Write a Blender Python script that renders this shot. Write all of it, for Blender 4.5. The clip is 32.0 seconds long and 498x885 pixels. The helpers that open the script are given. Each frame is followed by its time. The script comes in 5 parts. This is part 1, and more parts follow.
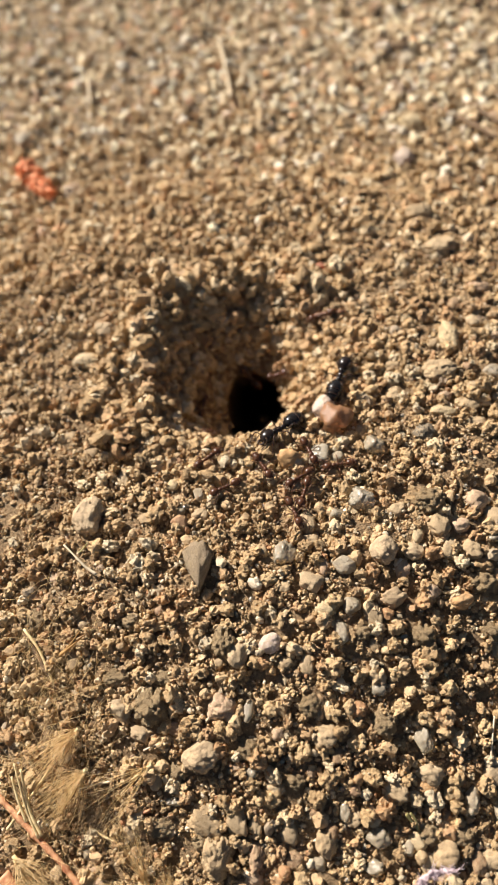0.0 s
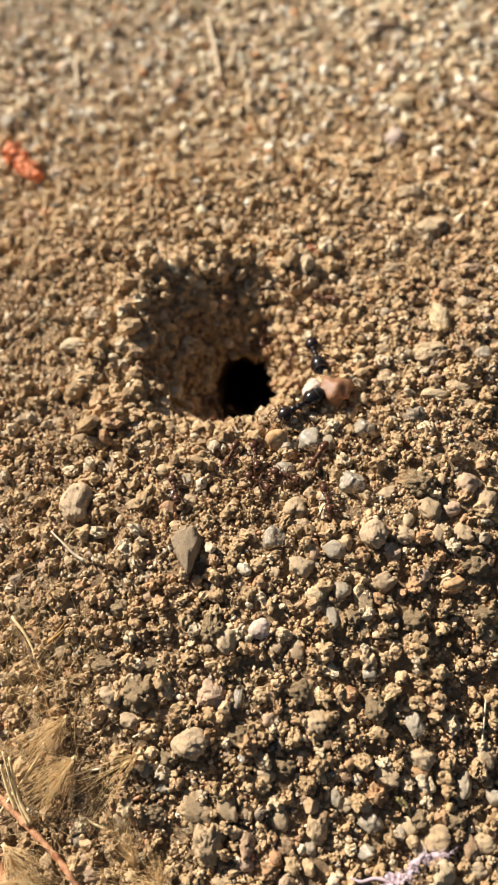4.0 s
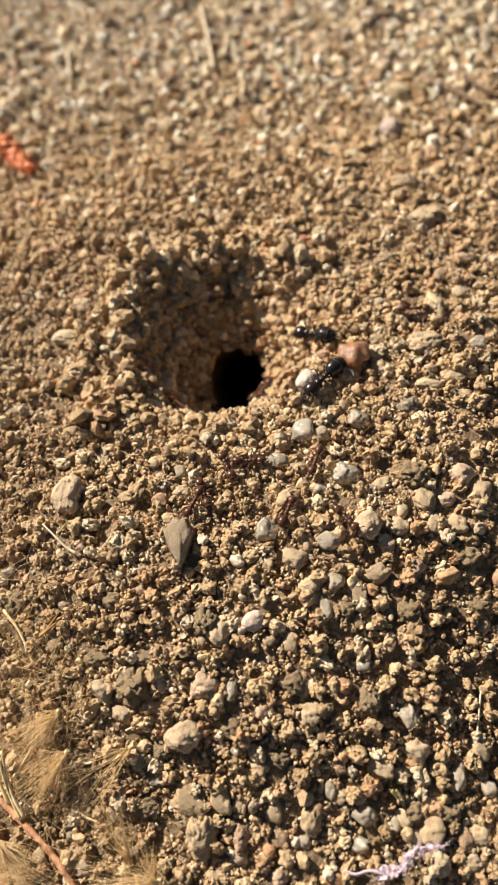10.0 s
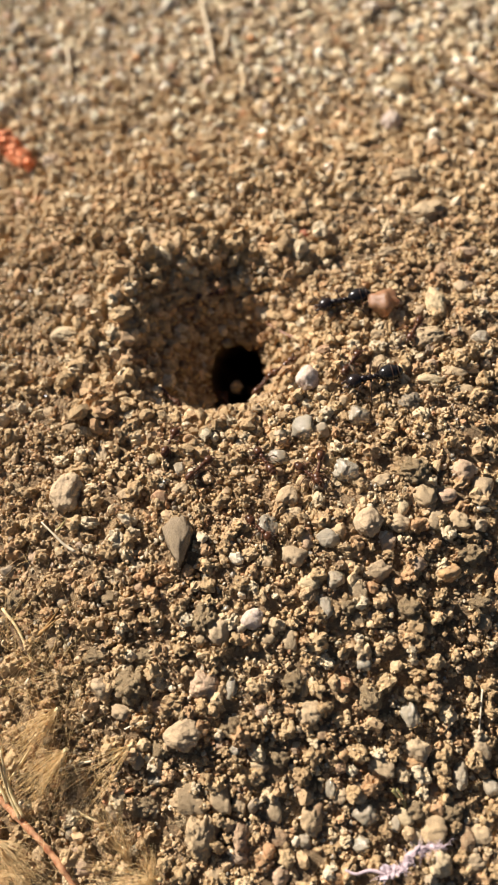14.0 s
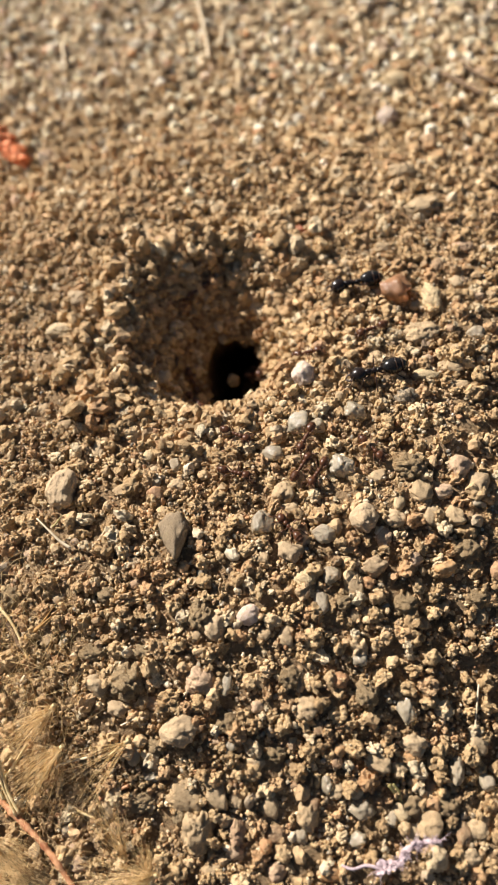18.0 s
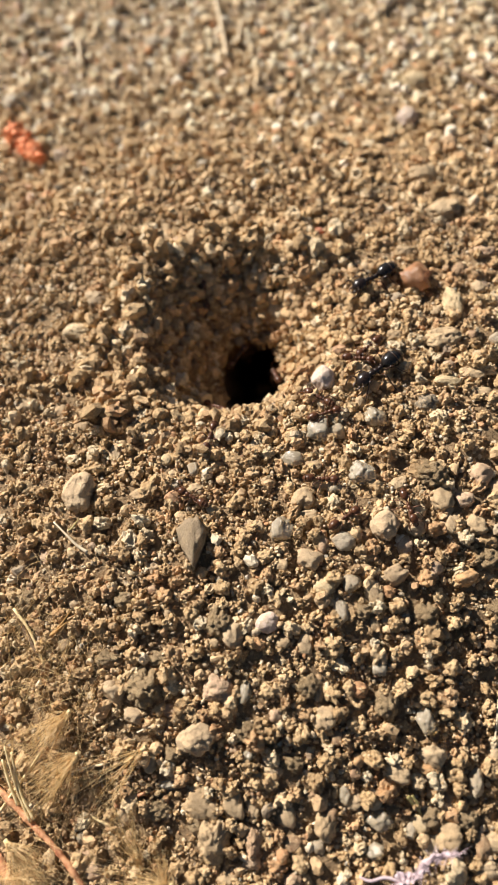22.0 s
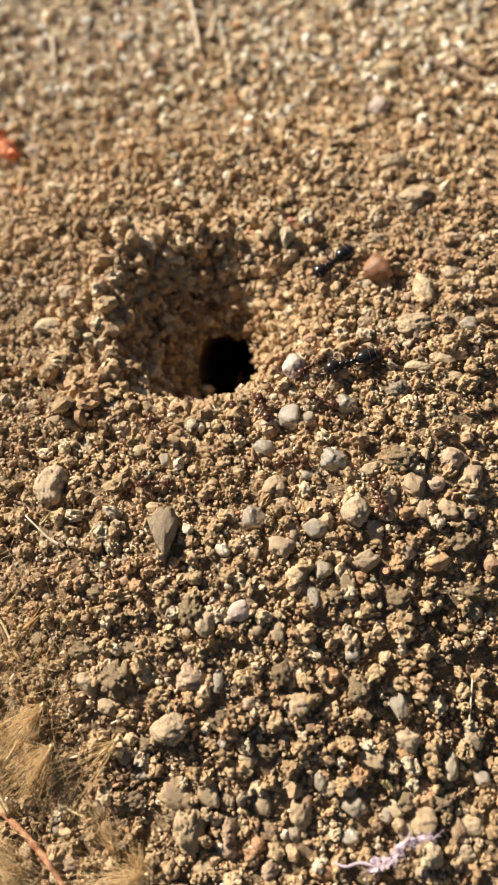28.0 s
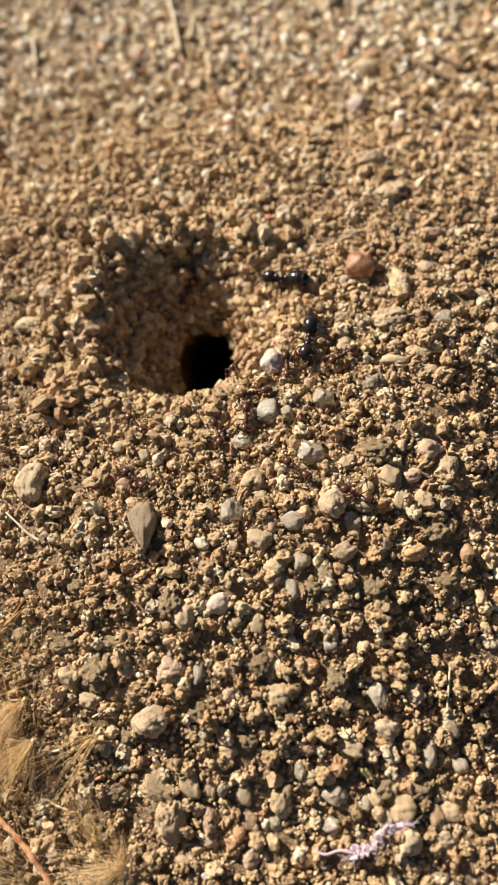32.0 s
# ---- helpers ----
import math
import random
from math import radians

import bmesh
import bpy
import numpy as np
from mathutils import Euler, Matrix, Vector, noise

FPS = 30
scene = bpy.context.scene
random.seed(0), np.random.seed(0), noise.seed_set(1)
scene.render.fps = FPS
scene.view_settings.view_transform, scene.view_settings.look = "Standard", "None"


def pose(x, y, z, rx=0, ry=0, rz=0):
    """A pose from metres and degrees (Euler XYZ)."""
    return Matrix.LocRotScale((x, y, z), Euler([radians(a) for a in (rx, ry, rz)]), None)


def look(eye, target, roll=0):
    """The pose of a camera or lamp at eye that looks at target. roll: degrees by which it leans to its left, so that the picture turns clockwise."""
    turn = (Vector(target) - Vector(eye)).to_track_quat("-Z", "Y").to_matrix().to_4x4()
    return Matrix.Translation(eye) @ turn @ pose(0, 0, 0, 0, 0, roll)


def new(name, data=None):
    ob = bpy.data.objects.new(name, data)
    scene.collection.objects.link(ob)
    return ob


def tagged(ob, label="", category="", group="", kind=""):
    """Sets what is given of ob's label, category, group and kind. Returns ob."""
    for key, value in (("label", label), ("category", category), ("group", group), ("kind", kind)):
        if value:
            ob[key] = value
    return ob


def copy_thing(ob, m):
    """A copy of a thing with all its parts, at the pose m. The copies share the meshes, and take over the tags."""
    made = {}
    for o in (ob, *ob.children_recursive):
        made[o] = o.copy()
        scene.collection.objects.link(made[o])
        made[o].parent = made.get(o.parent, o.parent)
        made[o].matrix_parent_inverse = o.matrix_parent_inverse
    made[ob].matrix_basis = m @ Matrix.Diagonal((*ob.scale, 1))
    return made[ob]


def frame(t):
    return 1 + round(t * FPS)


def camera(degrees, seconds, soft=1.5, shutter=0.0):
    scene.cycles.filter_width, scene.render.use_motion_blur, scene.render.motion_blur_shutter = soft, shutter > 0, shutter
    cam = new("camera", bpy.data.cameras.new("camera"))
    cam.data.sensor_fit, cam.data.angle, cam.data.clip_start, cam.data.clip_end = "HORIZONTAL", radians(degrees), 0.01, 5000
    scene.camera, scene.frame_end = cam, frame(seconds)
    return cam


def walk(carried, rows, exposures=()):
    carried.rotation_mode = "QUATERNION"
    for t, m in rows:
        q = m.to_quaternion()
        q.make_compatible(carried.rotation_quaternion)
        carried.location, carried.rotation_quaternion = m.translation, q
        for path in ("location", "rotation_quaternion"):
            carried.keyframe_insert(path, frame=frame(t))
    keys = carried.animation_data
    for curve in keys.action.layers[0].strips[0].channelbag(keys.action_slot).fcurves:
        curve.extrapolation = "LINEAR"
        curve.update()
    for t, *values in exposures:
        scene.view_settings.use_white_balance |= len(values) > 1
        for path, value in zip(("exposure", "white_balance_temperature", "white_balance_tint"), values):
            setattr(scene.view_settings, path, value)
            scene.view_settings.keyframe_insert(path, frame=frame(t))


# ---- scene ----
cam = camera(36.00, 32.0, 1.0)
# PATH
PATH = [
    (0, look((0.00665, -0.06008, 0.08396), (0.00669, -0.00601, -0.00016), -8.266)),
    (0.5, look((0.00621, -0.05971, 0.08361), (0.00637, -0.00622, -0.00088), -8.155)),
    (1, look((0.00634, -0.05972, 0.08340), (0.00685, -0.00658, -0.00131), -7.964)),
    (1.5, look((0.00725, -0.06017, 0.08340), (0.00812, -0.00717, -0.00139), -7.783)),
    (2, look((0.00704, -0.05999, 0.08337), (0.00789, -0.00687, -0.00135), -7.843)),
    (2.5, look((0.00709, -0.06046, 0.08348), (0.00805, -0.00726, -0.00119), -7.742)),
    (3, look((0.00723, -0.06055, 0.08353), (0.00796, -0.00750, -0.00123), -7.967)),
    (3.5, look((0.00739, -0.06020, 0.08298), (0.00775, -0.00726, -0.00185), -8.347)),
    (5.5, look((0.00753, -0.05994, 0.08261), (0.00766, -0.00774, -0.00268), -8.527)),
    (6, look((0.00748, -0.06005, 0.08259), (0.00779, -0.00773, -0.00264), -8.365)),
    (6.5, look((0.00820, -0.06022, 0.08231), (0.00837, -0.00772, -0.00281), -8.661)),
    (7, look((0.00809, -0.06034, 0.08257), (0.00804, -0.00778, -0.00250), -8.859)),
    (7.5, look((0.00807, -0.06014, 0.08248), (0.00780, -0.00751, -0.00255), -9.125)),
    (8, look((0.00788, -0.06017, 0.08226), (0.00774, -0.00747, -0.00272), -8.931)),
    (8.5, look((0.00775, -0.05986, 0.08210), (0.00743, -0.00733, -0.00300), -9.066)),
    (9, look((0.00800, -0.06000, 0.08200), (0.00800, -0.00777, -0.00328), -8.823)),
    (9.5, look((0.00802, -0.05999, 0.08200), (0.00806, -0.00779, -0.00330), -8.860)),
    (10, look((0.00833, -0.06022, 0.08182), (0.00839, -0.00794, -0.00343), -8.932)),
    (10.5, look((0.00829, -0.06011, 0.08207), (0.00804, -0.00789, -0.00321), -9.213)),
    (11, look((0.00878, -0.06021, 0.08150), (0.00851, -0.00801, -0.00379), -9.333)),
    (11.5, look((0.00896, -0.06019, 0.08141), (0.00840, -0.00805, -0.00392), -9.769)),
    (12, look((0.00887, -0.06015, 0.08155), (0.00802, -0.00793, -0.00374), -10.002)),
    (12.5, look((0.00891, -0.06028, 0.08173), (0.00819, -0.00809, -0.00357), -9.804)),
    (13, look((0.00861, -0.05992, 0.08171), (0.00771, -0.00776, -0.00361), -9.902)),
    (13.5, look((0.00873, -0.05968, 0.08123), (0.00780, -0.00762, -0.00414), -9.984)),
    (14, look((0.00903, -0.05994, 0.08122), (0.00830, -0.00795, -0.00420), -9.849)),
    (14.5, look((0.00917, -0.06005, 0.08115), (0.00832, -0.00807, -0.00427), -10.056)),
    (16.5, look((0.00939, -0.06009, 0.08107), (0.00854, -0.00828, -0.00446), -10.153)),
    (17, look((0.00901, -0.06002, 0.08103), (0.00835, -0.00823, -0.00451), -9.887)),
    (17.5, look((0.00921, -0.05984, 0.08084), (0.00846, -0.00805, -0.00470), -10.017)),
    (18, look((0.00928, -0.06012, 0.08095), (0.00873, -0.00838, -0.00462), -9.830)),
    (18.5, look((0.00941, -0.06025, 0.08088), (0.00882, -0.00837, -0.00461), -9.903)),
    (19, look((0.00940, -0.06034, 0.08105), (0.00868, -0.00844, -0.00442), -10.041)),
    (19.5, look((0.00956, -0.06026, 0.08087), (0.00880, -0.00838, -0.00461), -10.130)),
    (20, look((0.00949, -0.06013, 0.08080), (0.00859, -0.00823, -0.00468), -10.303)),
    (20.5, look((0.00936, -0.06036, 0.08100), (0.00843, -0.00842, -0.00445), -10.305)),
    (21, look((0.00909, -0.06005, 0.08111), (0.00833, -0.00812, -0.00434), -9.960)),
    (21.5, look((0.00822, -0.05963, 0.08118), (0.00758, -0.00789, -0.00438), -9.459)),
    (22, look((0.00747, -0.05847, 0.08089), (0.00658, -0.00718, -0.00496), -9.460)),
    (22.5, look((0.00859, -0.05909, 0.08033), (0.00808, -0.00811, -0.00570), -9.338)),
    (23, look((0.00960, -0.05975, 0.08029), (0.00910, -0.00861, -0.00564), -9.755)),
    (23.5, look((0.00962, -0.05987, 0.08033), (0.00876, -0.00846, -0.00544), -10.271)),
    (24, look((0.00937, -0.05981, 0.08071), (0.00839, -0.00840, -0.00506), -10.282)),
    (24.5, look((0.00942, -0.05953, 0.08034), (0.00857, -0.00820, -0.00548), -10.057)),
    (25, look((0.00940, -0.05939, 0.07989), (0.00869, -0.00812, -0.00596), -9.970)),
    (25.5, look((0.01016, -0.05989, 0.07989), (0.00914, -0.00869, -0.00600), -10.523)),
    (27.5, look((0.01084, -0.06028, 0.07995), (0.00987, -0.00877, -0.00575), -10.783)),
    (28, look((0.01054, -0.05997, 0.07986), (0.00968, -0.00863, -0.00595), -10.655)),
    (28.5, look((0.01104, -0.06040, 0.07992), (0.01016, -0.00899, -0.00585), -10.736)),
    (29, look((0.01100, -0.06052, 0.07993), (0.01011, -0.00901, -0.00578), -10.861)),
    (29.5, look((0.01144, -0.06094, 0.08002), (0.01062, -0.00932, -0.00563), -10.958)),
    (30, look((0.01203, -0.06119, 0.07987), (0.01122, -0.00956, -0.00576), -11.128)),
    (30.5, look((0.01171, -0.06053, 0.07960), (0.01107, -0.00913, -0.00618), -10.933)),
    (31, look((0.01160, -0.06071, 0.07980), (0.01114, -0.00936, -0.00601), -10.768)),
    (31.5, look((0.01208, -0.06108, 0.07988), (0.01167, -0.00966, -0.00589), -10.869)),
    (32, look((0.01243, -0.06144, 0.07990), (0.01209, -0.00994, -0.00582), -10.944)),
]
# END PATH
walk(cam, PATH)
cam.data.dof.use_dof = True
cam.data.dof.focus_distance = 0.086
cam.data.dof.aperture_fstop = 30.0

# ---- light ----
SUN_AZ, SUN_EL = radians(134.0), radians(35.5)  # azimuth from +x, anticlockwise
world = bpy.data.worlds.new("sky")
scene.world = world
world.use_nodes = True
wn = world.node_tree
sky = wn.nodes.new("ShaderNodeTexSky")
sky.sky_type = "NISHITA"
sky.sun_disc = False
sky.sun_elevation = SUN_EL
sky.sun_rotation = radians(90.0) - SUN_AZ
wn.nodes["Background"].inputs[1].default_value = 0.027
wn.links.new(sky.outputs[0], wn.nodes["Background"].inputs[0])
sun_data = bpy.data.lights.new("sun", "SUN")
sun_data.energy, sun_data.angle, sun_data.color = 5.0, radians(0.55), (1.0, 0.935, 0.86)
sun = new("sun", sun_data)
to_sun = Vector((math.cos(SUN_AZ) * math.cos(SUN_EL), math.sin(SUN_AZ) * math.cos(SUN_EL), math.sin(SUN_EL)))
sun.matrix_world = look(to_sun * 2.0, (0, 0, 0))
scene.view_settings.exposure = 1.0


# ---- materials ----
def material(name):
    m = bpy.data.materials.new(name)
    m.use_nodes = True
    return m, m.node_tree, m.node_tree.nodes["Principled BSDF"]


def add(tree, kind, **values):
    n = tree.nodes.new(kind)
    for k, v in values.items():
        n.inputs[k.replace("_", " ")].default_value = v
    return n


def ramp(tree, stops, source):
    n = tree.nodes.new("ShaderNodeValToRGB")
    e = n.color_ramp.elements
    while len(e) < len(stops):
        e.new(0.5)
    for el, (p, c) in zip(e, stops):
        el.position, el.color = p, (*c, 1)
    tree.links.new(source, n.inputs[0])
    return n.outputs[0]


def mix(tree, kind, fac, a, b):
    n = tree.nodes.new("ShaderNodeMix")
    n.data_type, n.blend_type = "RGBA", kind
    for socket, v in ((n.inputs["Factor"], fac), (n.inputs["A"], a), (n.inputs["B"], b)):
        if isinstance(v, (int, float)):
            socket.default_value = v
        elif isinstance(v, tuple):
            socket.default_value = (*v, 1)
        else:
            tree.links.new(v, socket)
    return n.outputs["Result"]


def mineral(name, stops, rough=0.85, grain=2600.0, bump=0.5, stain=420.0, clear=0.0, island=True, depth=0.0003, speck=0.5, dust=0.0):
    """Mineral grains: the colour goes by piece, with stains, fine specks and relief at their true size."""
    m, t, p = material(name)
    where = t.nodes.new("ShaderNodeTexCoord").outputs["Object"]
    if island:
        rnd = t.nodes.new("ShaderNodeNewGeometry").outputs["Random Per Island"]
    else:
        rnd = t.nodes.new("ShaderNodeObjectInfo").outputs["Random"]
    base = ramp(t, stops, rnd)
    big = add(t, "ShaderNodeTexNoise", Scale=stain, Detail=3.0)
    fine = add(t, "ShaderNodeTexNoise", Scale=grain, Detail=6.0, Roughness=0.7)
    t.links.new(where, big.inputs["Vector"])
    t.links.new(where, fine.inputs["Vector"])
    tone = ramp(t, [(0.3, (0.72, 0.68, 0.62)), (0.7, (1.18, 1.14, 1.06))], big.outputs[0])
    col = mix(t, "MULTIPLY", 0.8, base, tone)
    flecks = ramp(t, [(0.34, (0.42, 0.36, 0.30)), (0.47, (0.95, 0.94, 0.92)), (0.55, (1.05, 1.05, 1.04)), (0.68, (1.4, 1.36, 1.28))], fine.outputs[0])
    col = mix(t, "MULTIPLY", speck, col, flecks)
    if dust:
        # tan soil clinging to the stone in patches
        cling = add(t, "ShaderNodeTexNoise", Scale=stain * 2.2, Detail=6.0, Roughness=0.75)
        t.links.new(where, cling.inputs["Vector"])
        amount = ramp(t, [(0.42, (0, 0, 0)), (0.62, (dust, dust, dust))], cling.outputs[0])
        col = mix(t, "MIX", amount, col, (0.45, 0.325, 0.185))
    t.links.new(col, p.inputs["Base Color"])
    p.inputs["Roughness"].default_value = rough
    p.inputs["Specular IOR Level"].default_value = 0.4
    if clear:
        p.inputs["Transmission Weight"].default_value = clear
        p.inputs["IOR"].default_value = 1.5
    b = add(t, "ShaderNodeBump", Strength=bump, Distance=depth)
    t.links.new(fine.outputs[0], b.inputs["Height"])
    t.links.new(b.outputs[0], p.inputs["Normal"])
    return m


TAN = [(0.0, (0.31, 0.203, 0.107)), (0.22, (0.455, 0.309, 0.171)), (0.45, (0.558, 0.395, 0.224)), (0.64, (0.62, 0.461, 0.272)), (0.74, (0.434, 0.238, 0.117)), (0.82, (0.289, 0.223, 0.155)), (0.92, (0.682, 0.547, 0.369)), (1.0, (0.714, 0.626, 0.477))]
SAND = mineral("sand_grain", TAN, 0.62)
CRUMB_STOPS = [(0.0, (0.42, 0.285, 0.150)), (0.3, (0.535, 0.372, 0.198)), (0.6, (0.636, 0.459, 0.259)), (0.75, (0.524, 0.317, 0.163)), (0.88, (0.736, 0.579, 0.366)), (1.0, (0.688, 0.583, 0.415))]
CRUMB = mineral("soil_crumb", CRUMB_STOPS, 0.8, 6000.0, 0.9, speck=0.75)
PALE = mineral("bleached_grit", [(0.0, (0.132, 0.0982, 0.0629)), (0.2, (0.475, 0.344, 0.199)), (0.42, (0.764, 0.589, 0.378)), (0.68, (0.82, 0.73, 0.52)), (0.88, (0.86, 0.81, 0.70)), (1.0, (0.659, 0.342, 0.155))], 0.7, 5000.0, 0.7)
EARTH = mineral("packed_earth", [(0.0, (0.391, 0.27, 0.154)), (1.0, (0.34, 0.235, 0.133))], 0.95, 2200.0, 1.0, 160.0, depth=0.0012, speck=0.9)

# ---- ground ----
HOLE = (0.0084, 0.0020)
FUNNEL = 0.0160
TURN = [-180, -135, -90, -45, 0, 45, 90, 120, 150, 180]  # degrees round the shaft
RIM = [0.0142, 0.0130, 0.0105, 0.0105, 0.0145, 0.0160, 0.0168, 0.0178, 0.0158, 0.0142]
STEEP = [0.66, 0.66, 0.85, 1.25, 1.35, 1.10, 0.85, 0.78, 0.72, 0.66]


def smooth(a, b, v):
    s = np.clip((v - a) / (b - a), 0.0, 1.0)
    return s * s * (3 - 2 * s)


def waves(x, y, scale, seed, octaves=3):
    """Soft value noise on numpy arrays, about -1 to 1."""
    out, amp = np.zeros(np.shape(x)), 1.0
    for o in range(octaves):
        u, v = x * scale * 2.03**o + 17.7 * seed, y * scale * 2.03**o - 9.3 * seed
        iu, iv = np.floor(u), np.floor(v)
        fu, fv = u - iu, v - iv
        fu, fv = fu * fu * (3 - 2 * fu), fv * fv * (3 - 2 * fv)

        def cell(a, b):
            h = np.sin(a * 127.1 + b * 311.7 + seed * 74.7 + o * 19.19) * 43758.5453
            return h - np.floor(h)

        c = (cell(iu, iv) * (1 - fu) + cell(iu + 1, iv) * fu) * (1 - fv) + (cell(iu, iv + 1) * (1 - fu) + cell(iu + 1, iv + 1) * fu) * fv
        out, amp = out + amp * (2 * c - 1), amp * 0.5
    return out / 1.75


def height(x, y, shaft=True):
    """The ground: a low spoil mound round the nest, a funnel in it and the shaft, in metres."""
    x, y = np.asarray(x, float), np.asarray(y, float)
    dx, dy = x - HOLE[0], y - HOLE[1]
    d = np.hypot(dx / 1.1, dy + 0.0030) + 1e-9
    near = np.interp(d, [0.0, 0.026, 0.033, 0.043, 0.053, 0.066, 0.12, 0.4], [0.0033, 0.0031, 0.0013, -0.0026, -0.0070, -0.0100, -0.0085, -0.0035])
    far = np.interp(d, [0.0, 0.034, 0.040, 0.048, 0.056, 0.08, 0.4], [0.0033, 0.0036, 0.0026, 0.0, -0.0022, -0.0030, -0.0035])
    s = smooth(-0.55, 0.45, dy / d)
    h = near * (1 - s) + far * s
    # funnel: steep and broad towards the sun, shallow on the far and the lit side
    r = np.hypot(dx, dy) + 1e-9
    a = np.degrees(np.arctan2(dy, dx))
    rim = np.interp(a, TURN, RIM) * (1 + 0.07 * waves(3 * np.cos(np.radians(a)), 3 * np.sin(np.radians(a)), 1.0, 4)) + 0.0008 * waves(x, y, 300.0, 5)
    q = np.clip(1 - r / rim, 0, 1)
    q = q * q / (q + 0.38) * 1.38
    h = h - FUNNEL * q ** np.interp(a, TURN, STEEP)
    lumpy = np.exp(-(((r / rim - 0.95) / 0.45) ** 2)) * smooth(-0.6, 0.5, np.cos(np.radians(a - 130)))
    h = h + lumpy * (0.0019 * waves(x, y, 260.0, 6) + 0.0006 * waves(x, y, 800.0, 7))
    h = h + 0.0013 * np.exp(-(((x - 0.033) / 0.012) ** 2) - ((y + 0.007) / 0.015) ** 2)
    h = h + 0.0020 * np.exp(-(((dx + 0.012) / 0.010) ** 2) - ((dy - 0.020) / 0.009) ** 2)
    return h - drop(x, y) if shaft else h


def drop(x, y):
    """How far the shaft leads down from the funnel's floor."""
    dx, dy = x - HOLE[0], y - HOLE[1]
    a = np.arctan2(dy, dx)
    e = np.hypot(dx / 0.0042, (dy - 0.0004) / 0.0066) + 0.07 * np.sin(2 * a + 0.6) + 0.05 * np.sin(5 * a)
    return 0.06 * smooth(0.0, 1.0, (1.05 - e) / 0.42)


def rough_height(x, y):
    fade = np.exp(-(np.hypot(x, y) / 0.3) ** 2)
    return height(x, y) + fade * (0.00045 * waves(x, y, 240.0, 1) + 0.0003 * waves(x, y, 900.0, 2)) + 0.01 * (1 - fade) * waves(x, y, 3.0, 3)


def lines(lo, hi, step, reach):
    """Even lines from lo to hi, then ever wider ones out to the reach."""
    mid = list(np.arange(lo, hi + step / 2, step))
    out, gap, at = [], step, 0.0
    while at < reach:
        gap *= 1.22
        at += gap
        out.append(at)
    return np.array([lo - v for v in reversed(out)] + mid + [hi + v for v in out])


def mesh_from(name, verts, faces, mat, shade=True):
    me = bpy.data.meshes.new(name)
    n, k = len(faces), faces.shape[1]
    me.vertices.add(len(verts))
    me.vertices.foreach_set("co", np.ascontiguousarray(verts, np.float32).ravel())
    me.loops.add(n * k)
    me.loops.foreach_set("vertex_index", np.ascontiguousarray(faces, np.int32).ravel())
    me.polygons.add(n)
    me.polygons.foreach_set("loop_start", np.arange(0, n * k, k, dtype=np.int32))
    me.update(calc_edges=True)
    me.polygons.foreach_set("use_smooth", np.full(n, shade))
    me.materials.append(mat)
    me.update()
    return me


def make_ground():
    xs, ys = lines(-0.05, 0.085, 0.00078, 40.0), lines(-0.075, 0.125, 0.00078, 40.0)
    gx, gy = np.meshgrid(xs, ys)
    deep = drop(gx, gy)  # the shaft slants away under the mound
    verts = np.stack([gx + 0.07 * deep, gy + 0.8 * deep, rough_height(gx, gy)], -1).reshape(-1, 3)
    i = np.arange(len(ys) - 1)[:, None] * len(xs) + np.arange(len(xs) - 1)[None]
    faces = np.stack([i, i + 1, i + len(xs) + 1, i + len(xs)], -1).reshape(-1, 4)
    ob = new("ground", mesh_from("ground", verts, faces, EARTH))
    return tagged(ob, "dry sandy earth with an ant nest mound", "ground", kind="structure")


make_ground()

# ---- loose grains ----
rng = np.random.default_rng(7)


def lump(seed, level, rough, sharp=0.0, knobs=0.0):
    """A lumpy grain of about unit radius: points and triangles."""
    bm = bmesh.new()
    bmesh.ops.create_icosphere(bm, subdivisions=level, radius=1.0)
    off = Vector((seed * 3.1, seed * 1.7, -seed * 2.3))
    r = random.Random(seed)
    planes = [(Vector((r.gauss(0, 1), r.gauss(0, 1), r.gauss(0, 1))).normalized(), r.uniform(0.55, 0.9)) for _ in range(9)]
    for v in bm.verts:
        n = v.co.normalized()
        k = 1 + rough * noise.noise(n * 1.3 + off) + 0.55 * rough * noise.noise(n * 3.1 + off) + (0.35 * rough * noise.noise(n * 6.5 + off) if level > 2 else 0) + (0.14 * rough * noise.noise(n * 14.0 + off) if level > 3 else 0)
        if knobs:
            near = noise.voronoi(n * 1.9 + off)[0]
            k += knobs * (0.45 - near[0])
            near = noise.voronoi(n * 4.3 + off)[0]
            k += 0.35 * knobs * (0.45 - near[0])
        for pn, pd in planes:
            c = n.dot(pn)
            if sharp and c * k > pd:
                k = k * (1 - sharp) + sharp * pd / c
        v.co = n * k
    verts = np.array([v.co[:] for v in bm.verts])
    faces = np.array([[v.index for v in f.verts] for f in bm.faces])
    bm.free()
    return verts, faces


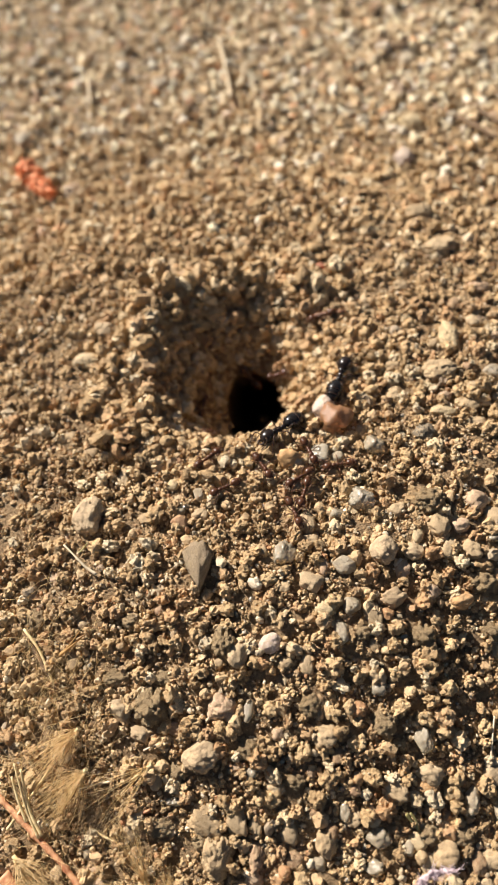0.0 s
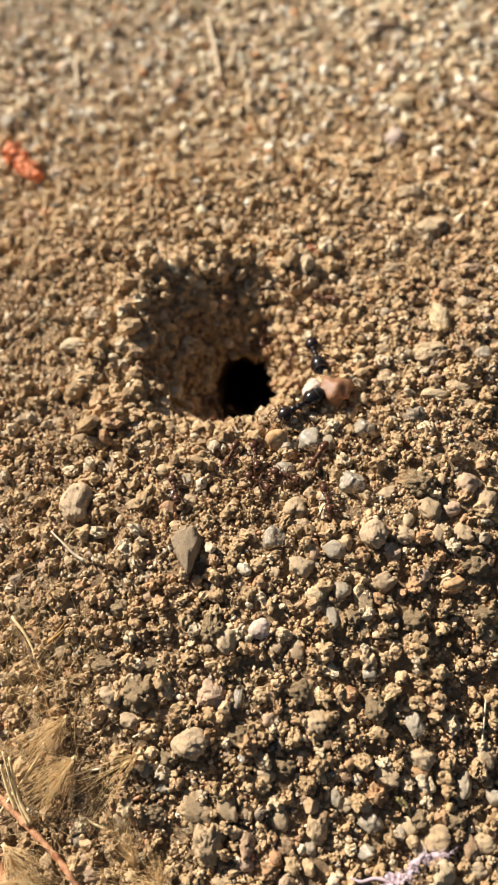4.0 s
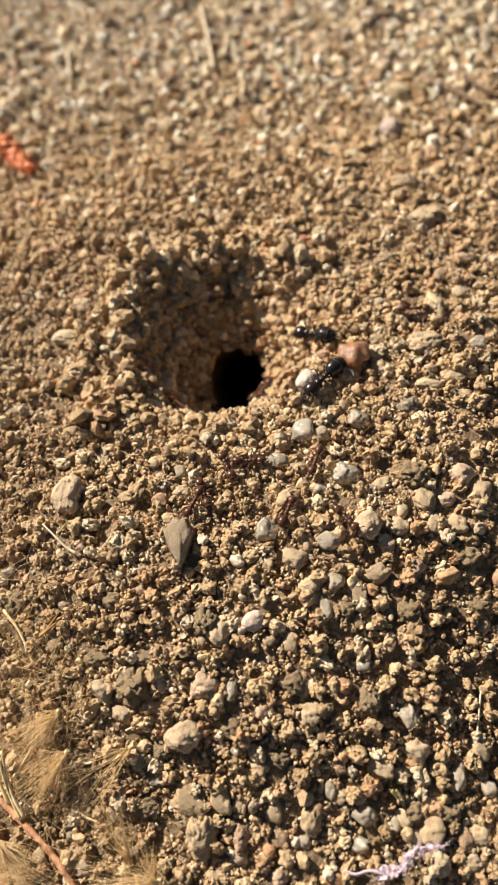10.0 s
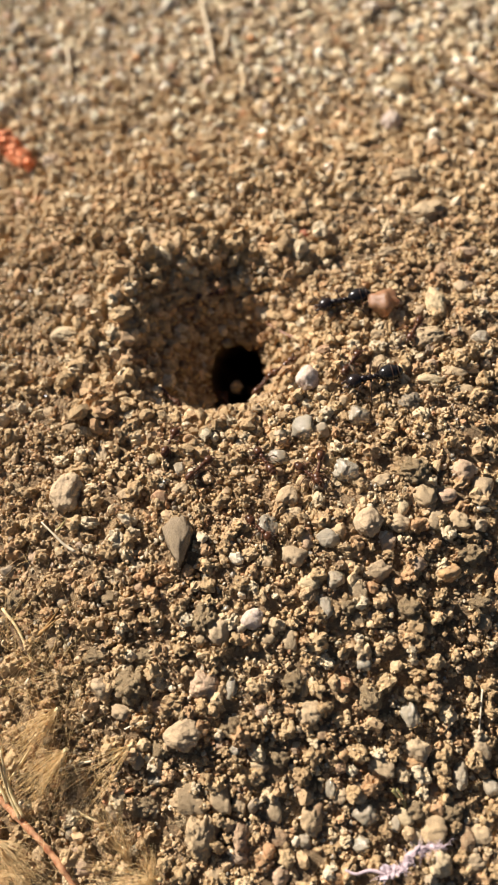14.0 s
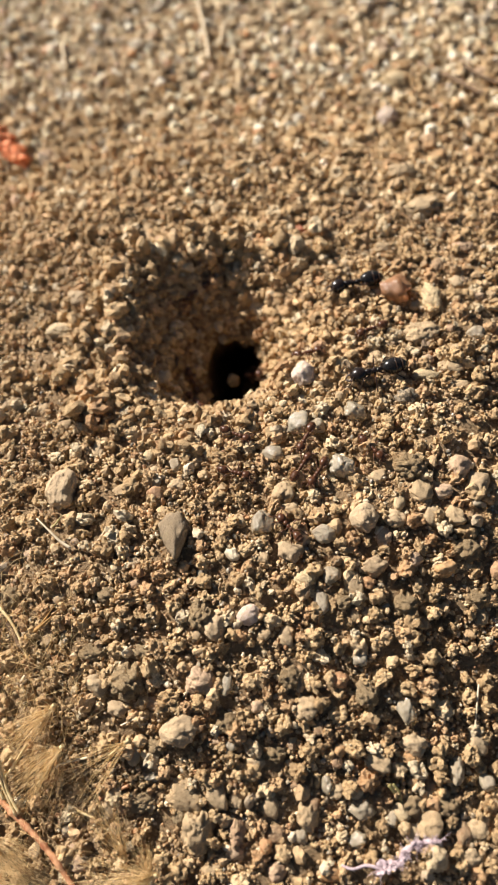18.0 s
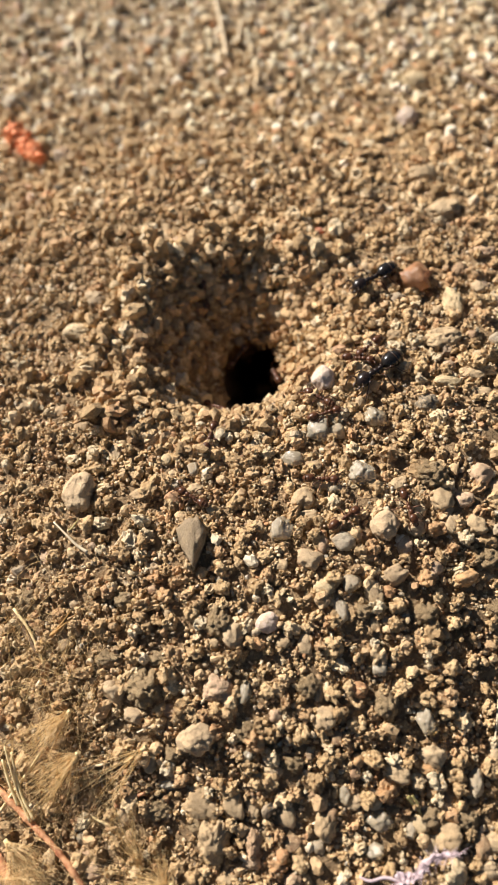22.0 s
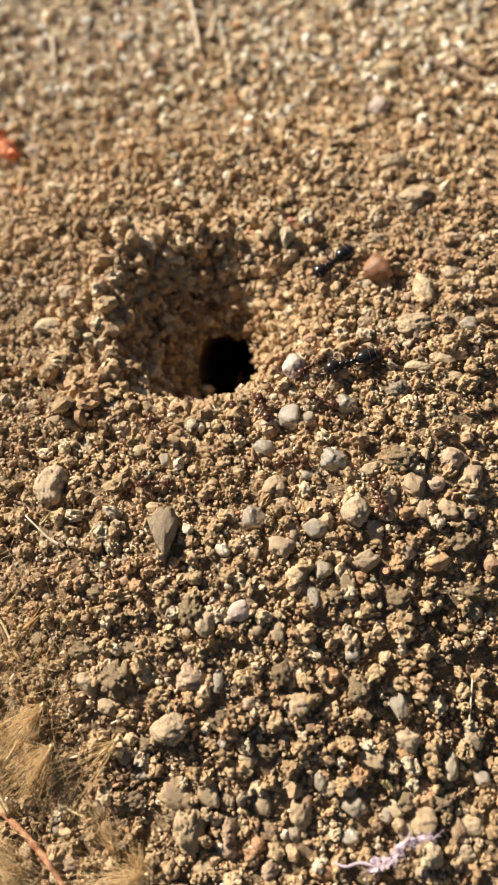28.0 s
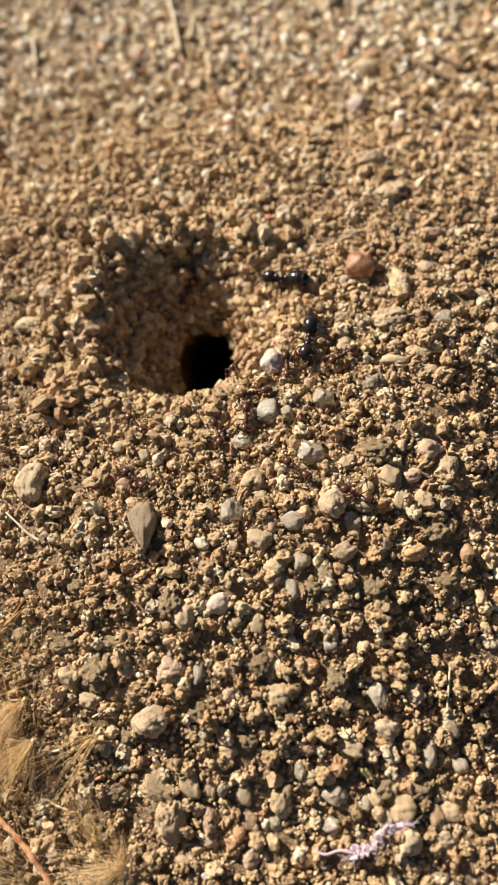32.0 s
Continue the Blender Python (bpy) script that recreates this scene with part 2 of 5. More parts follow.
def clod(seed, level, count, low, high, core=0.72, inner=0.62):
    """One closed skin over grains stuck together: every point goes out to the outermost grain."""
    r = random.Random(seed)
    bm = bmesh.new()
    bmesh.ops.create_icosphere(bm, subdivisions=level, radius=1.0)
    n = np.array([v.co.normalized()[:] for v in bm.verts])
    faces = np.array([[v.index for v in f.verts] for f in bm.faces])
    bm.free()
    far = np.full(len(n), core)
    for i in range(count):
        z = 1 - 2 * (i + 0.5) / count
        a = i * 2.39996 + r.uniform(-0.6, 0.6)
        c = np.array((math.cos(a) * math.sqrt(1 - z * z), math.sin(a) * math.sqrt(1 - z * z), z)) * r.uniform(inner, 0.9)
        k = r.uniform(low, high)
        dot = n @ c
        root = k * k - c @ c + dot * dot
        far = np.maximum(far, np.where(root > 0, dot + np.sqrt(np.maximum(root, 0)), 0))
    return n * far[:, None], faces


def turns(n):
    q = rng.normal(size=(n, 4))
    q /= np.linalg.norm(q, axis=1)[:, None]
    w, x, y, z = q.T
    return np.stack([np.stack([1 - 2 * (y * y + z * z), 2 * (x * y - z * w), 2 * (x * z + y * w)], -1), np.stack([2 * (x * y + z * w), 1 - 2 * (x * x + z * z), 2 * (y * z - x * w)], -1), np.stack([2 * (x * z - y * w), 2 * (y * z + x * w), 1 - 2 * (x * x + y * y)], -1)], -2)



# ---- pebbles ----
TAKEN = []
PEBBLE_KINDS = {}
PEBBLE_SHAPES = {}
grit_noise = np.random.default_rng(3)


def stone_material(name, a, b, rough=0.7, speck=0.6, clear=0.0, bump=0.45):
    mid = tuple((u + v) / 2 for u, v in zip(a, b))
    return mineral(name, [(0.0, a), (0.5, mid), (1.0, b)], rough, 13.0, bump, 1.8, clear, False, 0.0009, 0.85 * speck, 0.2 if clear else 0.75)


def pebble_kind(key, mat, label, rough, sharp, knobs):
    PEBBLE_KINDS[key] = (mat, label, rough, sharp, knobs)


pebble_kind("T", stone_material("tan_stone", (0.40, 0.28, 0.155), (0.56, 0.42, 0.26)), "tan stone pebble bedded in the sandy mound", 0.45, 0.6, 0.0)
pebble_kind("Y", stone_material("yellow_stone", (0.58, 0.45, 0.26), (0.67, 0.54, 0.35)), "pale yellow sandstone pebble bedded in the mound", 0.4, 0.6, 0.0)
pebble_kind("W", stone_material("white_stone", (0.70, 0.56, 0.38), (0.82, 0.70, 0.52), 0.35, 0.25, 0.5), "whitish quartz pebble lying among tan sand grains", 0.35, 0.7, 0.0)
pebble_kind("V", stone_material("rosy_stone", (0.66, 0.52, 0.45), (0.74, 0.62, 0.56), 0.6, 0.25), "smooth rosy white pebble lying on the sand", 0.2, 0.3, 0.0)
pebble_kind("M", stone_material("mauve_stone", (0.46, 0.36, 0.32), (0.52, 0.42, 0.38), 0.6, 0.2), "smooth mauve-grey pebble lying on the sand", 0.2, 0.2, 0.0)
pebble_kind("Q", stone_material("quartz", (0.80, 0.68, 0.49), (0.90, 0.81, 0.64), 0.2, 0.1, 0.62, 0.3), "translucent glassy quartz grain bedded in the sand", 0.35, 0.85, 0.0)
pebble_kind("G", stone_material("grey_stone", (0.42, 0.305, 0.19), (0.55, 0.42, 0.27)), "grey stone pebble dusted with tan soil", 0.45, 0.6, 0.0)
pebble_kind("K", stone_material("slate_stone", (0.49, 0.375, 0.255), (0.56, 0.435, 0.30), 0.85, 0.9, 0.0, 0.9), "flat three-cornered grey-brown stone chip", 0.3, 0.8, 0.0)
pebble_kind("P", stone_material("pink_stone", (0.47, 0.30, 0.19), (0.62, 0.44, 0.31)), "pinkish tan granite pebble bedded in the mound", 0.45, 0.6, 0.0)
pebble_kind("O", stone_material("orange_stone", (0.52, 0.26, 0.10), (0.62, 0.37, 0.17)), "orange-tinted stone grain in the tan sand", 0.45, 0.5, 0.0)
pebble_kind("B", stone_material("brown_stone", (0.24, 0.14, 0.075), (0.36, 0.22, 0.12)), "brown stone grain in the tan sand", 0.45, 0.5, 0.0)
pebble_kind("D", stone_material("dark_stone", (0.13, 0.115, 0.09), (0.19, 0.165, 0.13)), "dark grey rough stone bedded in the mound", 0.55, 0.5, 0.0)
pebble_kind("R", stone_material("red_stone", (0.50, 0.10, 0.05), (0.55, 0.16, 0.09)), "small red mineral fleck on the sand", 0.45, 0.5, 0.0)
pebble_kind("C", stone_material("soil_clod", (0.44, 0.31, 0.165), (0.56, 0.41, 0.235), 0.92, 0.7, 0.0, 0.9), "rough ochre soil clod of stuck sand grains", 0.45, 0.0, 0.75)
pebble_kind("L", stone_material("buff_stone", (0.50, 0.365, 0.22), (0.56, 0.42, 0.275)), "rounded buff pebble lying on the spoil mound", 0.3, 0.35, 0.0)


def chip_shape(seed):
    """A flat three-cornered chip that narrows towards the viewer, with worn edges."""
    verts, faces = lump(seed, 4, 0.0)
    n = verts / np.linalg.norm(verts, axis=1)[:, None]
    corners = [(-1.0, 0.5), (-0.8, 0.1), (-0.3, -0.55), (0.1, -1.0), (0.35, -0.8), (0.8, -0.05), (1.0, 0.5), (0.5, 0.95), (-0.4, 0.9)]
    reach = np.full(len(n), 9.0)
    for (ax, ay), (bx, by) in zip(corners, corners[1:] + corners[:1]):
        nx, ny = by - ay, ax - bx  # outward side of each edge
        away = n[:, 0] * nx + n[:, 1] * ny
        reach = np.where(away > 1e-6, np.minimum(reach, (ax * nx + ay * ny) / np.maximum(away, 1e-6) * np.hypot(n[:, 0], n[:, 1])), reach)
    flat = np.hypot(n[:, 0], n[:, 1])
    out = np.minimum(1.0, flat * 1.35)
    way = n[:, :2] / np.maximum(flat, 1e-6)[:, None]
    z = np.sign(n[:, 2]) * np.sqrt(np.maximum(1 - out**4, 0)) * (0.8 + 0.25 * waves(n[:, 0], n[:, 1], 2.0, 3))
    made = np.column_stack([way * (reach * out)[:, None], z])
    return made * (1 + grit_noise.normal(0, 0.04, (len(made), 1))), faces


def pebble(key, x, y, z, sx, sy, sz, seed):
    """One pebble, its middle at the place given, with its half sizes; some are turned about the upright."""
    mat, label, rough, sharp, knobs = PEBBLE_KINDS[key]
    big = max(sx, sy) > 0.0012
    huge = max(sx, sy) > 0.0021
    crumbly = key in "TYPGBO" and seed % 5 < 3  # soil sticks to most of them
    shape = (key, seed % 7, big, huge, crumbly)
    if shape not in PEBBLE_SHAPES:
        if knobs:
            verts, faces = clod(seed % 7 * 11 + ord(key), 5 if huge else 4 if big else 3, 170, 0.07, 0.24, 0.66, 0.6)
            verts = verts * (1 + grit_noise.normal(0, 0.022, (len(verts), 1)))
        elif crumbly:
            verts, faces = lump(seed % 7 * 11 + ord(key), 5 if huge else 4 if big else 3, rough * 0.9, sharp * 0.9, 0.05)
            verts = verts * (1 + grit_noise.normal(0, 0.022, (len(verts), 1)))
        else:
            verts, faces = lump(seed % 7 * 11 + ord(key), 5 if huge else 4 if big else 3, rough * 1.0, min(0.75, sharp + 0.1), 0.06)
            verts = verts * (1 + grit_noise.normal(0, 0.009 if huge else 0.014 if big else 0.02, (len(verts), 1)))
        if key == "K":
            verts, faces = chip_shape(seed)
        verts = verts / np.abs(verts).max(0)
        PEBBLE_SHAPES[shape] = mesh_from("pebble", verts, faces, mat)
    ob = new("pebble", PEBBLE_SHAPES[shape])
    z -= (0.10 if key in "WQVLKM" else 0.30) * sz
    ob.matrix_world = pose(x, y, z, (seed % 13) - 6, (seed % 17) - 8, -9 + (seed % 5 - 2) * 4) @ Matrix.Diagonal((0.92 * sx, 0.92 * sy, sz, 1))
    TAKEN.append((x, y - 0.2 * sz, (1.05 if key in "WQVLKM" else 0.8) * min(sx, sy)))
    return tagged(ob, label, "pebble", "pebbles on the nest mound")


pebble("W", -0.02452, 0.09341, -0.00222, 0.00200, 0.00183, 0.00137, 3898)
pebble("W", -0.01962, 0.08065, -0.00253, 0.00133, 0.00128, 0.00096, 9709)
pebble("W", -0.01671, 0.07904, -0.00256, 0.00092, 0.00099, 0.00074, 8916)
pebble("W", -0.00010, 0.07974, -0.00230, 0.00223, 0.00168, 0.00126, 2136)
pebble("P", 0.00299, 0.08240, -0.00238, 0.00133, 0.00142, 0.00106, 6061)
pebble("W", -0.00455, 0.07873, -0.00265, 0.00091, 0.00097, 0.00073, 9894)
pebble("W", 0.00710, 0.07354, -0.00244, 0.00126, 0.00094, 0.00071, 7766)
pebble("T", -0.01031, 0.07556, -0.00254, 0.00193, 0.00110, 0.00082, 9516)
pebble("W", 0.01686, 0.07558, -0.00250, 0.00128, 0.00096, 0.00072, 1073)
pebble("W", 0.00564, 0.03760, 0.00326, 0.00121, 0.00107, 0.00080, 9922)
pebble("T", -0.00187, 0.03754, 0.00312, 0.00121, 0.00130, 0.00097, 215)
pebble("T", 0.00281, 0.05734, -0.00165, 0.00197, 0.00161, 0.00120, 7687)
pebble("Y", 0.01290, 0.02871, 0.00378, 0.00066, 0.00118, 0.00053, 4249)
pebble("T", 0.00927, 0.02583, 0.00438, 0.00112, 0.00131, 0.00089, 9024)
pebble("T", -0.01311, 0.05655, -0.00198, 0.00093, 0.00099, 0.00074, 3839)
pebble("P", -0.01713, 0.05202, -0.00156, 0.00217, 0.00158, 0.00119, 3141)
pebble("D", -0.00158, 0.08887, -0.00241, 0.00138, 0.00216, 0.00110, 7704)
pebble("W", -0.02634, 0.06766, -0.00195, 0.00189, 0.00202, 0.00151, 8863)
pebble("G", -0.01201, 0.06615, -0.00224, 0.00123, 0.00105, 0.00078, 9005)
pebble("G", 0.00840, 0.07033, -0.00227, 0.00099, 0.00153, 0.00080, 7804)
pebble("T", -0.00713, 0.08935, -0.00238, 0.00166, 0.00148, 0.00111, 6506)
pebble("W", -0.02183, 0.09940, -0.00237, 0.00161, 0.00157, 0.00117, 2467)
pebble("T", -0.01144, 0.09869, -0.00243, 0.00174, 0.00155, 0.00116, 3799)
pebble("W", 0.00536, 0.09191, -0.00240, 0.00181, 0.00149, 0.00112, 2484)
pebble("T", 0.02194, 0.08137, -0.00233, 0.00159, 0.00170, 0.00127, 8571)
pebble("W", 0.00832, 0.08711, -0.00239, 0.00136, 0.00145, 0.00109, 6388)
pebble("W", 0.06048, 0.07621, -0.00238, 0.00149, 0.00227, 0.00119, 248)
pebble("W", 0.00740, 0.00922, -0.00470, 0.00085, 0.00080, 0.00070, 4411)
pebble("M", 0.03958, 0.04646, -0.00094, 0.00202, 0.00230, 0.00161, 1049)
pebble("W", 0.02460, 0.04980, -0.00093, 0.00078, 0.00139, 0.00062, 2611)
pebble("W", 0.03349, 0.06201, -0.00217, 0.00108, 0.00090, 0.00067, 9684)
pebble("W", 0.03939, 0.05947, -0.00203, 0.00108, 0.00115, 0.00086, 701)
pebble("Y", 0.04320, 0.05680, -0.00145, 0.00250, 0.00242, 0.00181, 4935)
pebble("W", 0.04544, 0.04984, -0.00191, 0.00092, 0.00170, 0.00073, 508)
pebble("B", 0.03032, 0.07456, -0.00240, 0.00154, 0.00124, 0.00093, 4414)
pebble("G", 0.02714, 0.07327, -0.00221, 0.00153, 0.00163, 0.00122, 7745)
pebble("T", 0.03304, 0.07668, -0.00245, 0.00130, 0.00221, 0.00104, 9744)
pebble("T", 0.02867, 0.08602, -0.00217, 0.00178, 0.00225, 0.00142, 6350)
pebble("Y", 0.05262, 0.07390, -0.00230, 0.00158, 0.00186, 0.00127, 6994)
pebble("W", 0.04660, 0.07534, -0.00219, 0.00171, 0.00183, 0.00137, 6471)
pebble("T", 0.03675, 0.02796, 0.00369, 0.00283, 0.00188, 0.00141, 9452)
pebble("T", 0.03765, 0.01969, 0.00444, 0.00287, 0.00208, 0.00156, 7284)
pebble("T", 0.03670, 0.03786, 0.00101, 0.00094, 0.00114, 0.00075, 2197)
pebble("B", 0.04405, 0.03807, 0.00003, 0.00139, 0.00189, 0.00111, 5988)
pebble("W", 0.05089, 0.05755, -0.00216, 0.00121, 0.00129, 0.00097, 1596)
pebble("P", 0.05468, 0.06030, -0.00243, 0.00086, 0.00092, 0.00069, 587)
pebble("P", 0.05783, 0.05581, -0.00219, 0.00122, 0.00161, 0.00097, 2227)
pebble("O", 0.05680, 0.05064, -0.00229, 0.00082, 0.00075, 0.00057, 8108)
pebble("T", 0.04253, 0.06666, -0.00228, 0.00125, 0.00258, 0.00100, 3555)
pebble("W", 0.03842, 0.07686, -0.00232, 0.00144, 0.00171, 0.00116, 4226)
pebble("W", 0.06314, 0.07016, -0.00233, 0.00172, 0.00169, 0.00127, 7146)
pebble("T", 0.04202, 0.08380, -0.00245, 0.00164, 0.00146, 0.00109, 4932)
pebble("Y", -0.01353, 0.00826, 0.00419, 0.00263, 0.00154, 0.00116, 6900)
pebble("G", -0.01085, 0.01289, 0.00444, 0.00183, 0.00158, 0.00118, 8310)
pebble("Y", -0.00803, 0.01468, 0.00466, 0.00105, 0.00094, 0.00070, 6322)
pebble("Y", -0.01390, 0.00121, 0.00365, 0.00090, 0.00078, 0.00059, 5749)
pebble("T", -0.02063, 0.00412, 0.00359, 0.00126, 0.00108, 0.00081, 9585)
pebble("T", -0.02051, -0.00171, 0.00347, 0.00122, 0.00131, 0.00098, 6677)
pebble("T", -0.01579, -0.00345, 0.00345, 0.00119, 0.00102, 0.00076, 9572)
pebble("T", -0.01327, -0.00655, 0.00359, 0.00117, 0.00108, 0.00081, 3807)
pebble("Y", -0.00279, -0.00734, 0.00314, 0.00076, 0.00065, 0.00049, 5517)

pebble("P", 0.00119, 0.02005, 0.00578, 0.00109, 0.00068, 0.00051, 5347)
pebble("T", 0.00831, 0.02079, 0.00463, 0.00099, 0.00118, 0.00080, 8876)
pebble("R", 0.02038, 0.01936, 0.00394, 0.00090, 0.00086, 0.00065, 1705)
pebble("T", 0.02463, 0.01753, 0.00384, 0.00133, 0.00095, 0.00071, 3459)
pebble("T", 0.03079, 0.01313, 0.00418, 0.00183, 0.00121, 0.00091, 9396)
pebble("P", 0.04103, 0.01130, 0.00413, 0.00186, 0.00132, 0.00099, 4375)
pebble("B", 0.03693, 0.00847, 0.00439, 0.00120, 0.00140, 0.00096, 4668)
pebble("Y", 0.03000, 0.00748, 0.00426, 0.00075, 0.00091, 0.00060, 2038)
pebble("Y", 0.03466, 0.00299, 0.00489, 0.00156, 0.00300, 0.00125, 1039)
pebble("T", 0.03192, -0.00240, 0.00525, 0.00244, 0.00202, 0.00151, 7897)
pebble("W", 0.03851, -0.00342, 0.00455, 0.00136, 0.00119, 0.00089, 7921)
pebble("T", 0.02564, -0.00456, 0.00442, 0.00100, 0.00146, 0.00080, 1450)
pebble("T", 0.02650, -0.00070, 0.00448, 0.00166, 0.00110, 0.00082, 5637)
pebble("P", 0.03170, -0.00645, 0.00479, 0.00092, 0.00082, 0.00061, 1091)
pebble("Y", 0.03098, -0.00845, 0.00476, 0.00205, 0.00097, 0.00073, 6725)
pebble("T", 0.03423, -0.00786, 0.00487, 0.00176, 0.00139, 0.00104, 2470)
pebble("G", 0.03563, -0.00542, 0.00474, 0.00101, 0.00092, 0.00069, 329)
pebble("T", 0.03420, -0.01065, 0.00463, 0.00189, 0.00097, 0.00072, 4815)
pebble("D", 0.02811, -0.01108, 0.00474, 0.00171, 0.00143, 0.00107, 6998)
pebble("Q", 0.02177, -0.01184, 0.00434, 0.00155, 0.00194, 0.00124, 6802)
pebble("T", 0.02048, -0.00921, 0.00387, 0.00097, 0.00104, 0.00078, 1948)
pebble("Q", 0.01500, -0.01196, 0.00395, 0.00162, 0.00183, 0.00130, 724)
pebble("W", 0.01716, -0.01249, 0.00377, 0.00118, 0.00118, 0.00088, 9912)
pebble("P", 0.04021, 0.00261, 0.00404, 0.00134, 0.00098, 0.00074, 736)
pebble("G", 0.03869, 0.00520, 0.00424, 0.00110, 0.00117, 0.00088, 6189)

pebble("T", 0.02121, 0.01627, 0.00416, 0.00106, 0.00104, 0.00078, 4572)
pebble("G", 0.02550, 0.01198, 0.00380, 0.00086, 0.00092, 0.00069, 8280)
pebble("T", 0.03231, 0.00230, 0.00457, 0.00081, 0.00097, 0.00065, 3865)
pebble("V", 0.01676, -0.00509, 0.00422, 0.00181, 0.00193, 0.00145, 590)
pebble("L", -0.01375, -0.01557, 0.00414, 0.00231, 0.00294, 0.00185, 5073)
pebble("K", -0.00114, -0.02402, 0.00391, 0.00209, 0.00363, 0.00167, 118)
pebble("W", -0.02067, -0.00808, 0.00289, 0.00095, 0.00076, 0.00057, 1261)
pebble("T", -0.00920, -0.01087, 0.00344, 0.00098, 0.00133, 0.00078, 1771)
pebble("Y", -0.00323, -0.01281, 0.00357, 0.00103, 0.00103, 0.00077, 9826)
pebble("W", -0.00020, -0.01470, 0.00348, 0.00080, 0.00104, 0.00064, 8774)
pebble("W", -0.00271, -0.01652, 0.00342, 0.00087, 0.00077, 0.00058, 514)
pebble("G", -0.00260, -0.01470, 0.00327, 0.00073, 0.00062, 0.00047, 3233)
pebble("T", -0.00674, -0.01686, 0.00340, 0.00138, 0.00093, 0.00070, 6683)
pebble("C", -0.01974, -0.01334, 0.00276, 0.00169, 0.00140, 0.00105, 4777)
pebble("T", -0.00009, -0.01734, 0.00354, 0.00129, 0.00100, 0.00075, 4315)
pebble("W", -0.01744, -0.01877, 0.00230, 0.00074, 0.00117, 0.00060, 2559)
pebble("P", -0.01619, -0.01733, 0.00269, 0.00067, 0.00072, 0.00054, 695)
pebble("Q", 0.00134, -0.02796, 0.00262, 0.00062, 0.00100, 0.00049, 5567)
pebble("G", -0.00572, -0.02588, 0.00284, 0.00098, 0.00122, 0.00078, 5141)
pebble("G", -0.00743, -0.02334, 0.00318, 0.00134, 0.00121, 0.00090, 5901)
pebble("O", -0.00983, -0.02374, 0.00263, 0.00100, 0.00076, 0.00057, 2266)
pebble("P", -0.01829, -0.02189, 0.00155, 0.00074, 0.00135, 0.00059, 6189)
pebble("C", 0.00079, -0.03253, 0.00207, 0.00177, 0.00215, 0.00142, 6172)
pebble("G", 0.00213, -0.03388, 0.00172, 0.00170, 0.00208, 0.00136, 7543)
pebble("T", -0.01655, -0.03125, -0.00036, 0.00102, 0.00163, 0.00081, 8520)
pebble("G", -0.01489, -0.02769, 0.00093, 0.00101, 0.00100, 0.00075, 6327)
pebble("C", -0.02056, -0.02625, 0.00038, 0.00164, 0.00167, 0.00125, 9759)
pebble("C", -0.00925, -0.02858, 0.00182, 0.00155, 0.00128, 0.00096, 9162)
pebble("P", -0.00600, -0.02788, 0.00208, 0.00083, 0.00074, 0.00056, 1680)
pebble("G", -0.00467, -0.03059, 0.00173, 0.00069, 0.00100, 0.00055, 8307)
pebble("P", -0.00233, -0.03091, 0.00161, 0.00069, 0.00051, 0.00038, 4444)
pebble("T", -0.00396, -0.03471, 0.00044, 0.00083, 0.00097, 0.00066, 7064)
pebble("T", -0.00014, -0.03423, 0.00097, 0.00089, 0.00104, 0.00071, 3893)
pebble("T", 0.00615, -0.02289, 0.00331, 0.00111, 0.00082, 0.00061, 4933)
pebble("T", 0.00370, -0.03345, 0.00155, 0.00075, 0.00072, 0.00054, 7167)
pebble("Y", -0.00802, -0.02570, 0.00249, 0.00084, 0.00075, 0.00056, 4230)
pebble("C", -0.01151, -0.03398, -0.00022, 0.00191, 0.00121, 0.00091, 8538)
pebble("C", -0.00620, -0.03489, 0.00011, 0.00180, 0.00104, 0.00078, 4964)
pebble("Q", 0.01131, -0.01542, 0.00358, 0.00173, 0.00123, 0.00092, 8985)
pebble("T", 0.01334, -0.01652, 0.00353, 0.00136, 0.00107, 0.00080, 5552)
pebble("Q", 0.01888, -0.01877, 0.00416, 0.00178, 0.00218, 0.00143, 187)
pebble("Q", 0.01570, -0.02003, 0.00368, 0.00113, 0.00106, 0.00079, 6802)
pebble("T", 0.01189, -0.02056, 0.00385, 0.00169, 0.00158, 0.00118, 9502)
pebble("T", 0.01201, -0.02258, 0.00354, 0.00146, 0.00104, 0.00078, 5158)
pebble("Q", 0.00861, -0.02385, 0.00372, 0.00173, 0.00170, 0.00127, 328)
pebble("W", 0.01527, -0.02643, 0.00357, 0.00151, 0.00125, 0.00093, 6168)
pebble("L", 0.01993, -0.02518, 0.00393, 0.00194, 0.00216, 0.00155, 9653)
pebble("G", 0.02328, -0.02574, 0.00316, 0.00182, 0.00134, 0.00101, 2183)
pebble("T", 0.02671, -0.02300, 0.00359, 0.00156, 0.00194, 0.00125, 984)
pebble("P", 0.02927, -0.02326, 0.00324, 0.00129, 0.00122, 0.00091, 5446)
pebble("P", 0.03186, -0.02066, 0.00369, 0.00160, 0.00180, 0.00128, 7639)
pebble("G", 0.03368, -0.02275, 0.00287, 0.00153, 0.00192, 0.00122, 5782)
pebble("Y", 0.02414, -0.02390, 0.00341, 0.00077, 0.00118, 0.00062, 5776)
pebble("T", 0.02740, -0.02590, 0.00276, 0.00127, 0.00136, 0.00102, 9975)
pebble("T", 0.02987, -0.02617, 0.00244, 0.00135, 0.00145, 0.00108, 4569)
pebble("Q", 0.03314, -0.02510, 0.00200, 0.00101, 0.00085, 0.00064, 8020)
pebble("T", 0.01736, -0.02802, 0.00284, 0.00144, 0.00095, 0.00071, 363)
